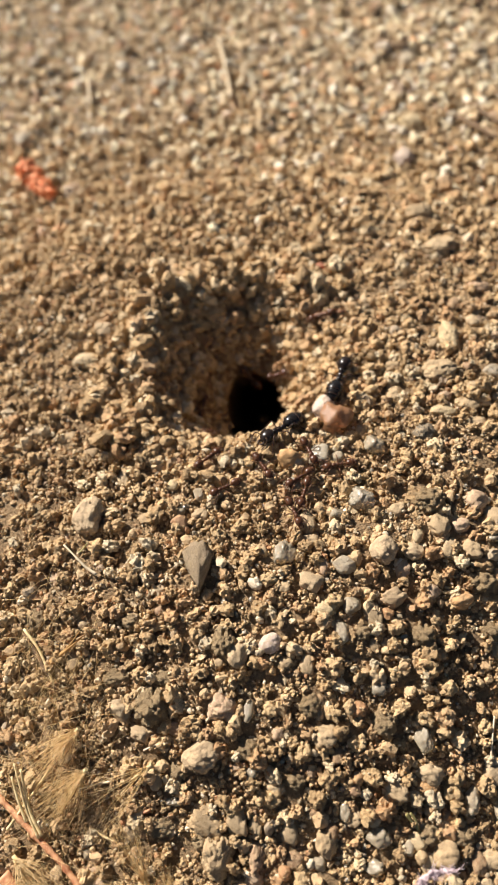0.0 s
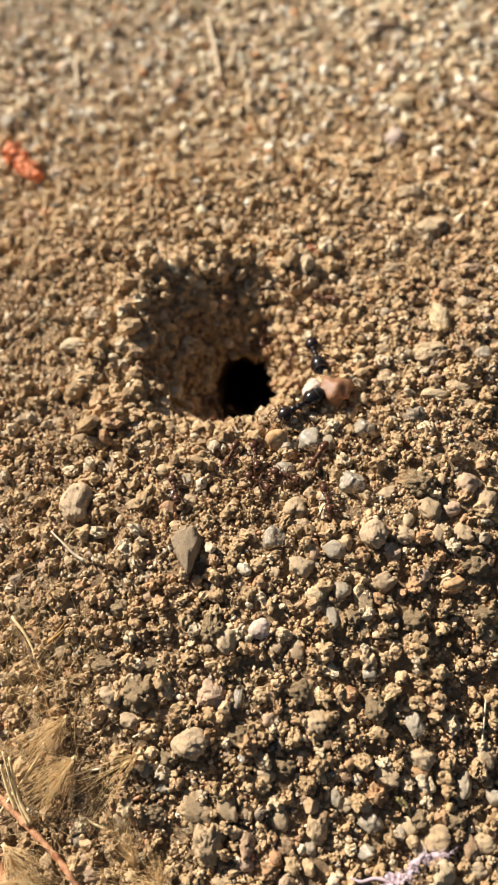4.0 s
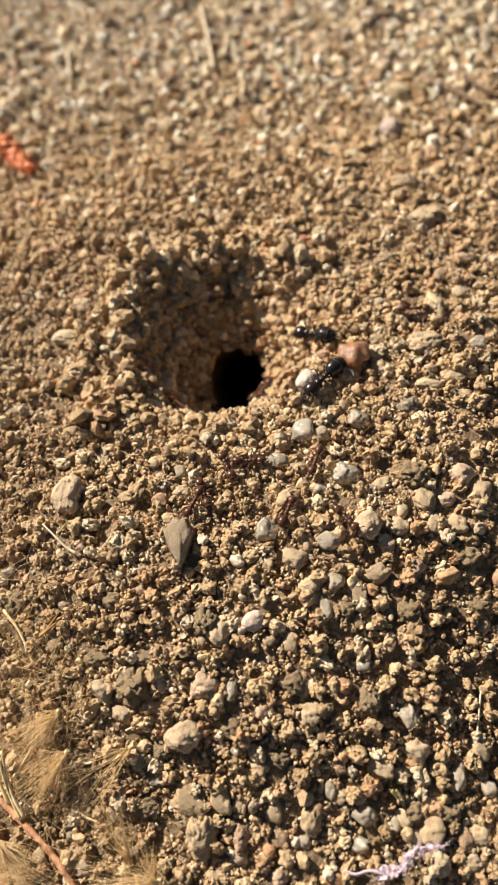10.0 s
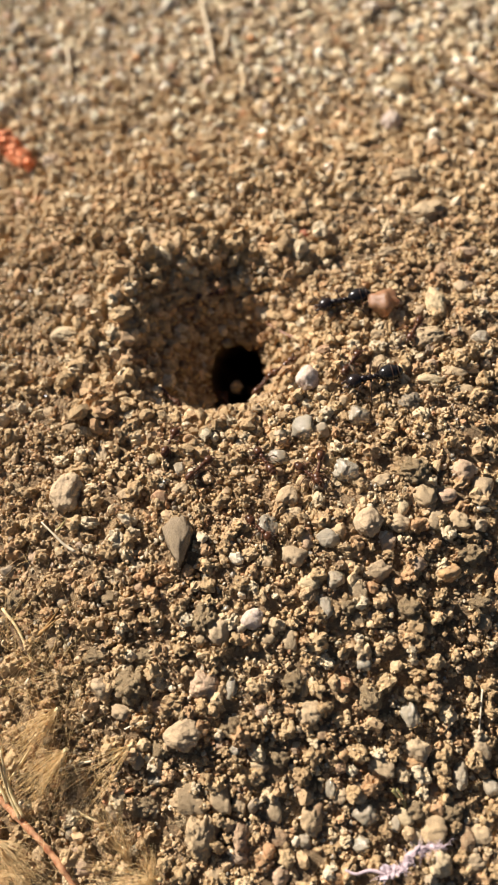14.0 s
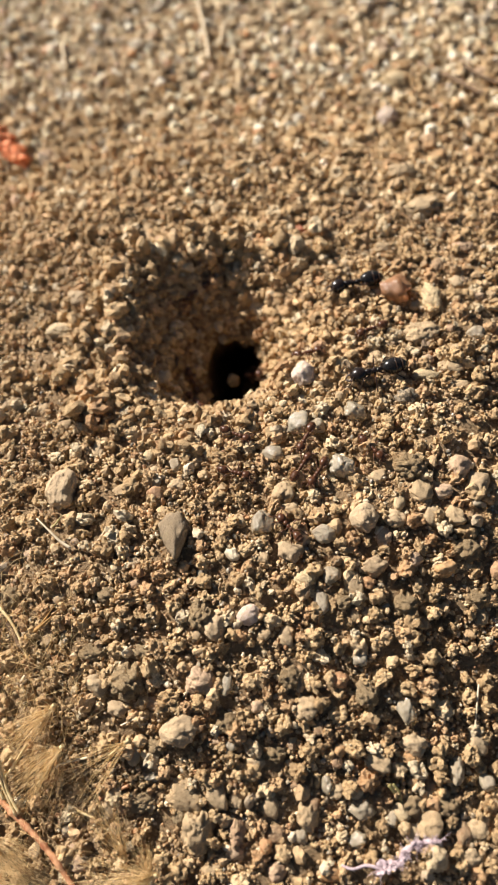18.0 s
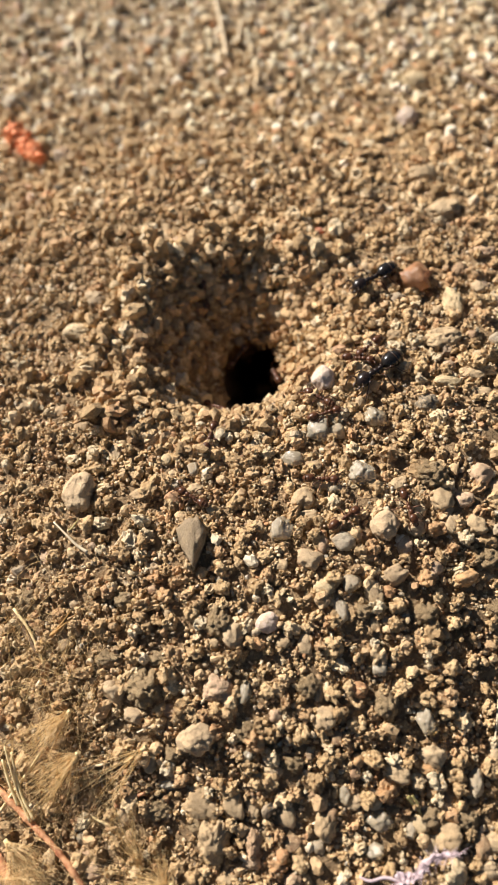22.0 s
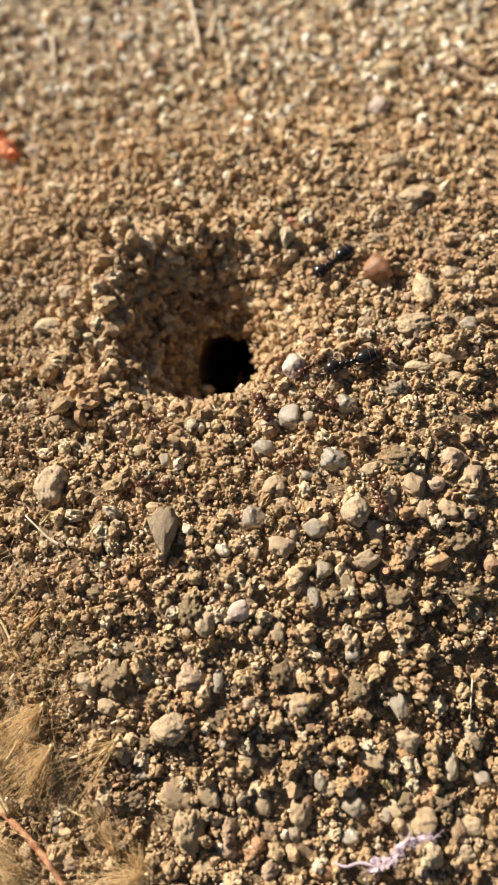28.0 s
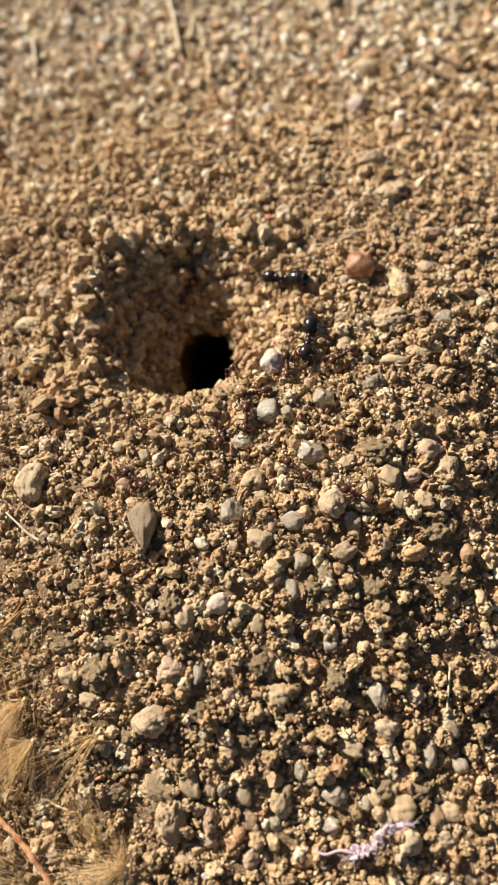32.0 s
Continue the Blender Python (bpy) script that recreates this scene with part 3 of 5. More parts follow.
pebble("Y", 0.01254, -0.03044, 0.00260, 0.00143, 0.00152, 0.00114, 9656)
pebble("W", 0.01531, -0.03056, 0.00257, 0.00116, 0.00141, 0.00093, 992)
pebble("W", 0.01359, -0.03319, 0.00172, 0.00102, 0.00202, 0.00081, 348)
pebble("T", 0.01750, -0.03202, 0.00206, 0.00123, 0.00158, 0.00098, 6048)
pebble("G", 0.01996, -0.03061, 0.00241, 0.00179, 0.00154, 0.00116, 4114)
pebble("T", 0.01707, -0.02950, 0.00249, 0.00116, 0.00066, 0.00049, 7476)
pebble("V", 0.00571, -0.03339, 0.00192, 0.00142, 0.00130, 0.00097, 4892)
pebble("C", 0.01598, -0.03353, 0.00160, 0.00116, 0.00123, 0.00092, 9710)
pebble("O", 0.02766, -0.03142, 0.00127, 0.00148, 0.00143, 0.00107, 9854)
pebble("C", 0.03026, -0.02990, 0.00138, 0.00221, 0.00160, 0.00120, 5243)
pebble("P", 0.02159, -0.02737, 0.00282, 0.00104, 0.00146, 0.00083, 2906)
pebble("T", 0.03041, -0.03645, -0.00131, 0.00093, 0.00153, 0.00074, 5963)
pebble("C", 0.03040, -0.03483, -0.00042, 0.00143, 0.00137, 0.00103, 3035)
pebble("T", 0.02403, -0.03664, -0.00049, 0.00084, 0.00074, 0.00056, 5122)
pebble("T", 0.01694, -0.03500, 0.00081, 0.00075, 0.00089, 0.00060, 6048)
pebble("T", 0.00970, -0.03435, 0.00138, 0.00068, 0.00081, 0.00054, 9758)
pebble("T", 0.00708, -0.03538, 0.00104, 0.00095, 0.00094, 0.00070, 4327)
pebble("T", 0.00941, -0.03600, 0.00086, 0.00095, 0.00119, 0.00076, 4921)
pebble("W", 0.01285, -0.03721, 0.00002, 0.00041, 0.00061, 0.00033, 6179)
pebble("T", 0.00834, -0.02764, 0.00311, 0.00109, 0.00095, 0.00071, 1718)
pebble("G", 0.01148, -0.02763, 0.00343, 0.00177, 0.00153, 0.00114, 441)
pebble("C", 0.02638, -0.02010, 0.00442, 0.00222, 0.00198, 0.00149, 9326)
pebble("T", 0.02245, -0.02052, 0.00375, 0.00121, 0.00106, 0.00079, 2153)
pebble("C", 0.02253, -0.03465, 0.00088, 0.00152, 0.00163, 0.00122, 5079)
pebble("P", 0.02447, -0.03015, 0.00189, 0.00111, 0.00111, 0.00083, 8192)
pebble("P", 0.01298, -0.02620, 0.00346, 0.00089, 0.00113, 0.00071, 3646)
pebble("G", -0.01141, -0.03712, -0.00118, 0.00185, 0.00174, 0.00131, 4413)
pebble("C", -0.00798, -0.03754, -0.00033, 0.00231, 0.00239, 0.00179, 3910)
pebble("P", -0.00563, -0.03998, -0.00158, 0.00153, 0.00097, 0.00072, 5370)
pebble("P", -0.00014, -0.03878, -0.00014, 0.00192, 0.00232, 0.00154, 3070)
pebble("Q", 0.00242, -0.03961, -0.00076, 0.00082, 0.00156, 0.00066, 7130)
pebble("L", -0.00322, -0.04304, -0.00199, 0.00250, 0.00215, 0.00161, 1589)
pebble("C", 0.00188, -0.04307, -0.00191, 0.00144, 0.00140, 0.00105, 1668)
pebble("G", -0.00936, -0.03994, -0.00193, 0.00148, 0.00120, 0.00090, 9842)
pebble("C", -0.00591, -0.04397, -0.00322, 0.00112, 0.00156, 0.00090, 5275)
pebble("W", -0.00850, -0.04462, -0.00391, 0.00092, 0.00117, 0.00074, 5468)
pebble("Q", -0.00698, -0.04668, -0.00471, 0.00149, 0.00068, 0.00051, 3677)
pebble("P", 0.00037, -0.04462, -0.00311, 0.00090, 0.00067, 0.00050, 7183)
pebble("Q", 0.00178, -0.04538, -0.00315, 0.00111, 0.00081, 0.00061, 2773)
pebble("T", -0.00037, -0.04953, -0.00477, 0.00148, 0.00176, 0.00118, 1309)
pebble("T", 0.00160, -0.05003, -0.00520, 0.00091, 0.00125, 0.00073, 5516)
pebble("T", -0.00285, -0.05217, -0.00579, 0.00222, 0.00282, 0.00177, 3572)
pebble("P", 0.00115, -0.05280, -0.00624, 0.00114, 0.00211, 0.00091, 9312)
pebble("C", -0.00418, -0.05078, -0.00568, 0.00128, 0.00137, 0.00103, 7390)
pebble("C", -0.00845, -0.04887, -0.00537, 0.00222, 0.00130, 0.00098, 4433)
pebble("P", -0.01040, -0.04907, -0.00604, 0.00080, 0.00104, 0.00064, 3686)
pebble("W", -0.01674, -0.05026, -0.00712, 0.00067, 0.00071, 0.00054, 1981)
pebble("P", -0.01540, -0.05333, -0.00755, 0.00171, 0.00127, 0.00095, 555)
pebble("P", -0.01624, -0.05191, -0.00742, 0.00104, 0.00103, 0.00077, 8677)
pebble("P", 0.00083, -0.05479, -0.00696, 0.00114, 0.00114, 0.00086, 3126)
pebble("T", -0.00197, -0.05592, -0.00735, 0.00122, 0.00100, 0.00075, 5163)
pebble("T", -0.02017, -0.05190, -0.00752, 0.00121, 0.00129, 0.00097, 9418)
pebble("T", -0.01821, -0.04090, -0.00388, 0.00118, 0.00126, 0.00094, 3007)
pebble("T", -0.00359, -0.04907, -0.00475, 0.00220, 0.00189, 0.00142, 4564)
pebble("T", -0.01191, -0.04885, -0.00609, 0.00095, 0.00120, 0.00076, 5572)
pebble("T", 0.01020, -0.04281, -0.00164, 0.00157, 0.00177, 0.00126, 1401)
pebble("W", 0.01710, -0.05411, -0.00694, 0.00064, 0.00096, 0.00052, 5657)
pebble("C", 0.01668, -0.04247, -0.00156, 0.00158, 0.00196, 0.00127, 9658)
pebble("Q", 0.01673, -0.03916, -0.00059, 0.00096, 0.00102, 0.00077, 2124)
pebble("Q", 0.02052, -0.04449, -0.00291, 0.00119, 0.00171, 0.00095, 6902)
pebble("W", 0.02509, -0.04334, -0.00334, 0.00035, 0.00038, 0.00028, 4783)
pebble("C", 0.00905, -0.03982, -0.00038, 0.00150, 0.00153, 0.00114, 8493)
pebble("G", 0.01019, -0.04019, -0.00086, 0.00075, 0.00164, 0.00060, 4442)
pebble("Y", 0.00829, -0.04576, -0.00324, 0.00062, 0.00066, 0.00050, 7613)
pebble("B", 0.01114, -0.04487, -0.00262, 0.00096, 0.00112, 0.00077, 5674)
pebble("T", 0.01667, -0.04873, -0.00444, 0.00182, 0.00142, 0.00107, 6830)
pebble("O", 0.01292, -0.04719, -0.00373, 0.00090, 0.00096, 0.00072, 4757)
pebble("G", 0.02076, -0.04769, -0.00420, 0.00183, 0.00158, 0.00118, 6877)
pebble("O", 0.01966, -0.04882, -0.00491, 0.00127, 0.00083, 0.00062, 9311)
pebble("B", 0.02147, -0.05165, -0.00619, 0.00093, 0.00099, 0.00074, 6709)
pebble("Y", 0.01383, -0.05118, -0.00556, 0.00092, 0.00090, 0.00068, 582)
pebble("T", 0.01186, -0.05067, -0.00522, 0.00098, 0.00123, 0.00079, 6770)
pebble("T", 0.00495, -0.05127, -0.00551, 0.00113, 0.00120, 0.00090, 2555)
pebble("Q", 0.01411, -0.05276, -0.00609, 0.00163, 0.00136, 0.00102, 3269)
pebble("Y", 0.01809, -0.05354, -0.00659, 0.00115, 0.00122, 0.00092, 76)
pebble("T", 0.02069, -0.05494, -0.00675, 0.00159, 0.00197, 0.00127, 7820)
pebble("Y", 0.01881, -0.05568, -0.00724, 0.00101, 0.00144, 0.00081, 8358)
pebble("B", 0.00514, -0.05359, -0.00652, 0.00149, 0.00121, 0.00091, 7116)
pebble("W", 0.00768, -0.05418, -0.00681, 0.00092, 0.00099, 0.00074, 9156)
pebble("B", 0.00757, -0.04981, -0.00500, 0.00147, 0.00060, 0.00045, 3638)
pebble("B", 0.00932, -0.05161, -0.00559, 0.00098, 0.00105, 0.00079, 529)
pebble("W", 0.02465, -0.05076, -0.00596, 0.00108, 0.00170, 0.00087, 7482)
pebble("C", 0.02279, -0.05365, -0.00675, 0.00159, 0.00147, 0.00110, 8503)
pebble("W", 0.02737, -0.05214, -0.00677, 0.00102, 0.00101, 0.00076, 4735)
pebble("T", 0.02518, -0.05603, -0.00748, 0.00161, 0.00133, 0.00099, 8910)
pebble("B", 0.02392, -0.05637, -0.00752, 0.00117, 0.00171, 0.00093, 5588)
pebble("Q", 0.01301, -0.05542, -0.00694, 0.00121, 0.00099, 0.00074, 3726)
pebble("G", 0.02730, -0.04846, -0.00535, 0.00130, 0.00148, 0.00104, 1115)
pebble("Y", 0.02058, -0.05796, -0.00750, 0.00152, 0.00163, 0.00122, 9644)
pebble("G", 0.02393, -0.05864, -0.00799, 0.00154, 0.00125, 0.00094, 4702)
pebble("O", 0.01017, -0.05806, -0.00755, 0.00151, 0.00107, 0.00080, 1966)
pebble("P", 0.00457, -0.05706, -0.00729, 0.00115, 0.00122, 0.00092, 4006)
pebble("P", 0.00532, -0.04219, -0.00170, 0.00109, 0.00102, 0.00077, 738)
pebble("C", 0.00637, -0.04658, -0.00336, 0.00145, 0.00118, 0.00089, 575)
pebble("C", 0.01933, -0.05320, -0.00642, 0.00151, 0.00138, 0.00103, 8393)
pebble("G", 0.00420, -0.04703, -0.00376, 0.00146, 0.00119, 0.00089, 3251)
pebble("Q", 0.01109, -0.05004, -0.00498, 0.00091, 0.00124, 0.00073, 7043)
pebble("T", 0.00857, -0.05254, -0.00588, 0.00148, 0.00186, 0.00119, 9452)

# ---- dry plants ----
def plain(name, a, b, rough=0.6, scale=900.0, thin=0.0):
    m, t, p = material(name)
    where = t.nodes.new("ShaderNodeTexCoord").outputs["Object"]
    n = add(t, "ShaderNodeTexNoise", Scale=scale, Detail=4.0)
    t.links.new(where, n.inputs["Vector"])
    colour = ramp(t, [(0.3, a), (0.7, b)], n.outputs[0])
    t.links.new(colour, p.inputs["Base Color"])
    p.inputs["Roughness"].default_value = rough
    if thin:
        # thin dry fibres let light through
        glow, both = t.nodes.new("ShaderNodeBsdfTranslucent"), t.nodes.new("ShaderNodeMixShader")
        both.inputs[0].default_value = thin
        t.links.new(colour, glow.inputs["Color"])
        t.links.new(p.outputs[0], both.inputs[1])
        t.links.new(glow.outputs[0], both.inputs[2])
        t.links.new(both.outputs[0], t.nodes["Material Output"].inputs["Surface"])
    b2 = add(t, "ShaderNodeBump", Strength=0.4, Distance=0.0002)
    t.links.new(n.outputs[0], b2.inputs["Height"])
    t.links.new(b2.outputs[0], p.inputs["Normal"])
    return m


STRAW = plain("dry_straw", (0.58, 0.42, 0.19), (0.82, 0.65, 0.36))
PALE_STRAW = plain("pale_straw", (0.54, 0.42, 0.26), (0.74, 0.62, 0.43))
DULL_STRAW = plain("dull_straw", (0.42, 0.31, 0.18), (0.60, 0.46, 0.29))
AWN = plain("awn", (0.70, 0.49, 0.21), (0.88, 0.69, 0.39), 0.4, 900.0, 0.4)
TAWNY = plain("tawny_awn", (0.46, 0.25, 0.08), (0.66, 0.42, 0.17), 0.5, 900.0, 0.3)
RED_STEM = plain("red_stem", (0.34, 0.115, 0.045), (0.66, 0.36, 0.18), 0.6, 1500.0)
TWIG = plain("twig", (0.12, 0.07, 0.035), (0.24, 0.15, 0.08), 0.8)
ORANGE = plain("orange_tuft", (0.72, 0.16, 0.03), (0.92, 0.42, 0.20), 0.7, 1400.0)
LILAC = plain("lilac_petal", (0.44, 0.32, 0.33), (0.58, 0.46, 0.47), 0.7, 1200.0)
GREEN = plain("green_blade", (0.21, 0.18, 0.06), (0.32, 0.26, 0.10))


def bend(points, steps):
    """A smooth line through the points."""
    p = [Vector(q) for q in points]
    if len(p) == 2:
        return [p[0].lerp(p[1], i / steps) for i in range(steps + 1)]
    p = [p[0] * 2 - p[1]] + p + [p[-1] * 2 - p[-2]]
    out = []
    for i in range(1, len(p) - 2):
        for k in range(steps):
            t = k / steps
            a, b, c, d = p[i - 1 : i + 3]
            out.append(0.5 * (2 * b + (c - a) * t + (2 * a - 5 * b + 4 * c - d) * t * t + (3 * b - a - 3 * c + d) * t**3))
    return out + [p[-2]]


def tube(bm, line, r0, r1, sides=6, flat=1.0, knots=0.0):
    """A tapered rod along the line, with closed ends."""
    rings = []
    for i, c in enumerate(line):
        way = (line[min(i + 1, len(line) - 1)] - line[max(i - 1, 0)]).normalized()
        u = way.cross(Vector((0, 0, 1)))
        u = u.normalized() if u.length > 1e-6 else Vector((1, 0, 0))
        v = u.cross(way)
        r = (r0 + (r1 - r0) * i / (len(line) - 1)) * (1 + knots * (noise.noise(c * 900.0) + 0.8 * (i % 7 == 0)))
        rings.append([bm.verts.new(c + u * (r * math.cos(a)) + v * (r * flat * math.sin(a))) for a in (2 * math.pi * k / sides for k in range(sides))])
    for a, b in zip(rings, rings[1:]):
        for k in range(sides):
            bm.faces.new((a[k], a[(k + 1) % sides], b[(k + 1) % sides], b[k])).smooth = True
    bm.faces.new(rings[0][::-1])
    bm.faces.new(rings[-1])


def part(name, bm, mat, parent=None, label="", tag=None):
    bmesh.ops.recalc_face_normals(bm, faces=bm.faces)
    me = bpy.data.meshes.new(name)
    bm.to_mesh(me)
    bm.free()
    me.materials.append(mat)
    ob = new(name, me)
    if parent is not None:
        ob.parent = parent
    return tagged(ob, label)


def rod(name, points, r0, r1, mat, label, category, steps=6, sides=7, flat=1.0, knots=0.0):
    bm = bmesh.new()
    tube(bm, bend(points, steps), r0, r1, sides, flat, knots)
    return tagged(part(name, bm, mat), label, category)


dice = random.Random(21)


def spikelet(tip, fan, label, count=70, spread=0.0012, hair=0.00003, core=0.0005, lift=0.0):
    """A broken foxtail spikelet: a husk where its bristles meet, and the bristles fanning out to a line."""
    root = tagged(new("foxtail_spikelet"), label, "grass seed", "dry foxtail spikelets")
    root.location = tip
    o = Vector(tip)
    fan = [Vector(f) - o for f in fan]
    mid = sum(fan, Vector()) / len(fan)
    bm = bmesh.new()
    tube(bm, [mid * k for k in (-0.06, 0.05, 0.18, 0.34)], core, core * 0.35, 8)
    part("husk", bm, STRAW, root)
    bm = bmesh.new()
    for _ in range(count):
        t = dice.random() * (len(fan) - 1)
        i = min(int(t), len(fan) - 2)
        end = fan[i].lerp(fan[i + 1], t - i) * dice.uniform(0.75, 1.12) + Vector((dice.gauss(0, spread), dice.gauss(0, spread), abs(dice.gauss(0, spread)) + lift))
        begin = Vector([dice.gauss(0, core * 0.5) for _ in range(3)])
        kink = begin.lerp(end, 0.5) + Vector([dice.gauss(0, spread * 0.35) for _ in range(3)])
        tube(bm, bend([begin, kink, end], 3), hair, hair * 0.4, 4)
    tagged(part("bristle_fan", bm, AWN, root, "fine golden bristles"), kind="stuff")
    return root


rod("straw", [(0.01254, 0.09177, -0.00175), (0.01271, 0.08391, -0.00180), (0.01276, 0.07610, -0.00161), (0.01261, 0.07076, -0.00147)], 0.00042, 0.00036, DULL_STRAW, "bleached dry grass stalk on the ground", "straw")
rod("straw", [(0.01698, 0.08211, -0.00176), (0.01587, 0.07823, -0.00173), (0.01518, 0.07502, -0.00167)], 0.0004, 0.0003, DULL_STRAW, "short bleached piece of dry grass stalk", "straw")
rod("straw", [(-0.01418, 0.08414, -0.00180), (-0.01390, 0.07926, -0.00180), (-0.01370, 0.07511, -0.00168)], 0.00038, 0.0003, DULL_STRAW, "short bleached piece of dry grass stalk", "straw")
rod("twig", [(0.05133, 0.05590, -0.00137), (0.05362, 0.05197, -0.00126), (0.05618, 0.04823, -0.00126)], 0.0005, 0.0004, TWIG, "thin dark brown twig lying on the sand", "twig")
rod("twig", [(0.04287, 0.08279, -0.00181), (0.04651, 0.07973, -0.00176), (0.04951, 0.08053, -0.00180)], 0.0007, 0.0005, TWIG, "dark brown twig piece on the bleached grit", "twig")
rod("twig", [(0.05468, 0.05850, -0.00146), (0.05700, 0.05373, -0.00143), (0.05941, 0.05062, -0.00139)], 0.0004, 0.0003, TWIG, "thin dark brown twig lying on the sand", "twig")
rod("straw", [(-0.01642, -0.01903, 0.00403), (-0.01498, -0.02082, 0.00384), (-0.01399, -0.02200, 0.00343), (-0.01286, -0.02297, 0.00312)], 0.0001, 0.0002, PALE_STRAW, "pale broken straw awn lying over the grains", "straw")
rod("straw", [(-0.00861, -0.02155, 0.00370), (-0.00962, -0.02259, 0.00341), (-0.01070, -0.02343, 0.00304)], 0.0001, 0.00008, PALE_STRAW, "fine pale straw fibre among the grains", "straw")
rod("awn", [(-0.01935, -0.03127, -0.00079), (-0.01723, -0.03059, 0.00055), (-0.01444, -0.02955, 0.00232)], 0.00034, 0.00006, TAWNY, "golden brown grass awn standing out of the grains", "straw")
rod("awn", [(-0.01915, -0.03099, -0.00053), (-0.01696, -0.03032, 0.00078), (-0.01486, -0.02925, 0.00278)], 0.0002, 0.00004, TAWNY, "golden brown grass awn standing out of the grains", "straw")
rod("straw", [(-0.02289, -0.02636, -0.00016), (-0.02122, -0.02900, -0.00045), (-0.02001, -0.03141, -0.00084), (-0.01918, -0.03273, -0.00112)], 0.0003, 0.00022, TWIG, "dull brown dry grass stem on the soil", "straw")
rod("straw", [(-0.02216, -0.02700, -0.00001), (-0.02038, -0.02969, -0.00032), (-0.01889, -0.03355, -0.00104)], 0.00018, 0.00015, STRAW, "thin dry grass stem on the soil", "straw")
rod("straw", [(0.02852, -0.04323, -0.00296), (0.02795, -0.04498, -0.00363), (0.02714, -0.04754, -0.00464)], 0.00011, 0.0001, PALE_STRAW, "fine upright pale straw fibre", "straw")
rod("dry_grass", [(0.01727, -0.05115, -0.00486), (0.01788, -0.05202, -0.00548), (0.01860, -0.05309, -0.00650)], 0.00022, 0.00012, GREEN, "withered olive green blade of grass", "grass", flat=0.4)
rod("dry_grass", [(0.01771, -0.05109, -0.00501), (0.01824, -0.05197, -0.00544), (0.01835, -0.05286, -0.00631)], 0.00015, 0.0001, GREEN, "withered olive green blade of grass", "grass", flat=0.4)
rod("dry_grass", [(-0.01508, -0.01975, 0.00279), (-0.01444, -0.01954, 0.00318), (-0.01353, -0.01911, 0.00407)], 0.00018, 0.00006, GREEN, "small green blade tip beside the straw", "grass", flat=0.4)
rod("straw", [(-0.01266, -0.04798, -0.00560), (-0.01102, -0.04755, -0.00508), (-0.00932, -0.04728, -0.00478)], 0.00025, 0.0002, RED_STEM, "short reddish brown stalk piece", "straw")
rod("straw", [(-0.01194, -0.04775, -0.00511), (-0.01033, -0.04714, -0.00476)], 0.0002, 0.00015, AWN, "short brown stalk piece", "straw")
rod("plant_stalk", [(-0.02826, -0.04147, -0.00582), (-0.02442, -0.04554, -0.00612), (-0.02169, -0.04844, -0.00644), (-0.01872, -0.05172, -0.00669), (-0.01640, -0.05525, -0.00741), (-0.01476, -0.05869, -0.00796)], 0.00037, 0.00030, RED_STEM, "orange-red dry plant stem with pale scars", "stem", 12, 12, 1.0, 0.35)
rod("leaf_scrap", [(-0.02601, -0.05109, -0.00776), (-0.02469, -0.05274, -0.00797), (-0.02376, -0.05451, -0.00822)], 0.0008, 0.0005, RED_STEM, "crumpled orange-red leaf scrap", "leaf", flat=0.45)
rod("straw", [(-0.02348, -0.04109, -0.00235), (-0.02305, -0.04343, -0.00344), (-0.02262, -0.04582, -0.00488), (-0.02172, -0.04831, -0.00598)], 0.0001, 0.00015, STRAW, "bright pale grass stalk leaning on the red stem", "straw")
rod("straw", [(-0.02285, -0.04170, -0.00272), (-0.02269, -0.04371, -0.00383), (-0.02230, -0.04596, -0.00501), (-0.02133, -0.04810, -0.00587)], 0.00014, 0.0002, STRAW, "bright pale grass stalk leaning on the red stem", "straw")
rod("straw", [(-0.02401, -0.04219, -0.00326), (-0.02356, -0.04437, -0.00429), (-0.02288, -0.04657, -0.00533)], 0.00012, 0.0002, STRAW, "thin golden grass stalk", "straw")
rod("straw", [(-0.01977, -0.04181, -0.00337), (-0.02150, -0.04332, -0.00461), (-0.02355, -0.04515, -0.00572), (-0.02541, -0.04691, -0.00661)], 0.00015, 0.0002, STRAW, "thin golden grass stalk across the bristles", "straw")
rod("straw", [(-0.01321, -0.04413, -0.00339), (-0.01517, -0.04410, -0.00392), (-0.01703, -0.04421, -0.00448)], 0.00014, 0.0001, PALE_STRAW, "short pale straw by the foxtail bristles", "straw")
rod("straw", [(-0.01577, -0.04833, -0.00590), (-0.01403, -0.04937, -0.00607), (-0.01233, -0.05028, -0.00637)], 0.00014, 0.0001, STRAW, "thin golden straw over the grains", "straw")
rod("straw", [(-0.00931, -0.04172, -0.00211), (-0.00788, -0.04143, -0.00171), (-0.00651, -0.04144, -0.00154)], 0.00009, 0.00007, PALE_STRAW, "fine pale straw fibre among the grains", "straw")
spikelet([(-0.01578, -0.04297, -0.00227)][0], [(-0.02189, -0.04406, -0.00547), (-0.02117, -0.04579, -0.00601), (-0.01998, -0.04705, -0.00617), (-0.01854, -0.04749, -0.00604)], "golden foxtail spikelet with a dense fan of bristles", 130, 0.0013, 0.000024, 0.00025)
spikelet([(-0.00876, -0.04348, -0.00196)][0], [(-0.01762, -0.04456, -0.00500), (-0.01685, -0.04629, -0.00551), (-0.01435, -0.04684, -0.00523), (-0.01242, -0.04645, -0.00481)], "dry foxtail spikelet with a loose fan of bristles", 34, 0.0016, 0.000024, 0.00025)
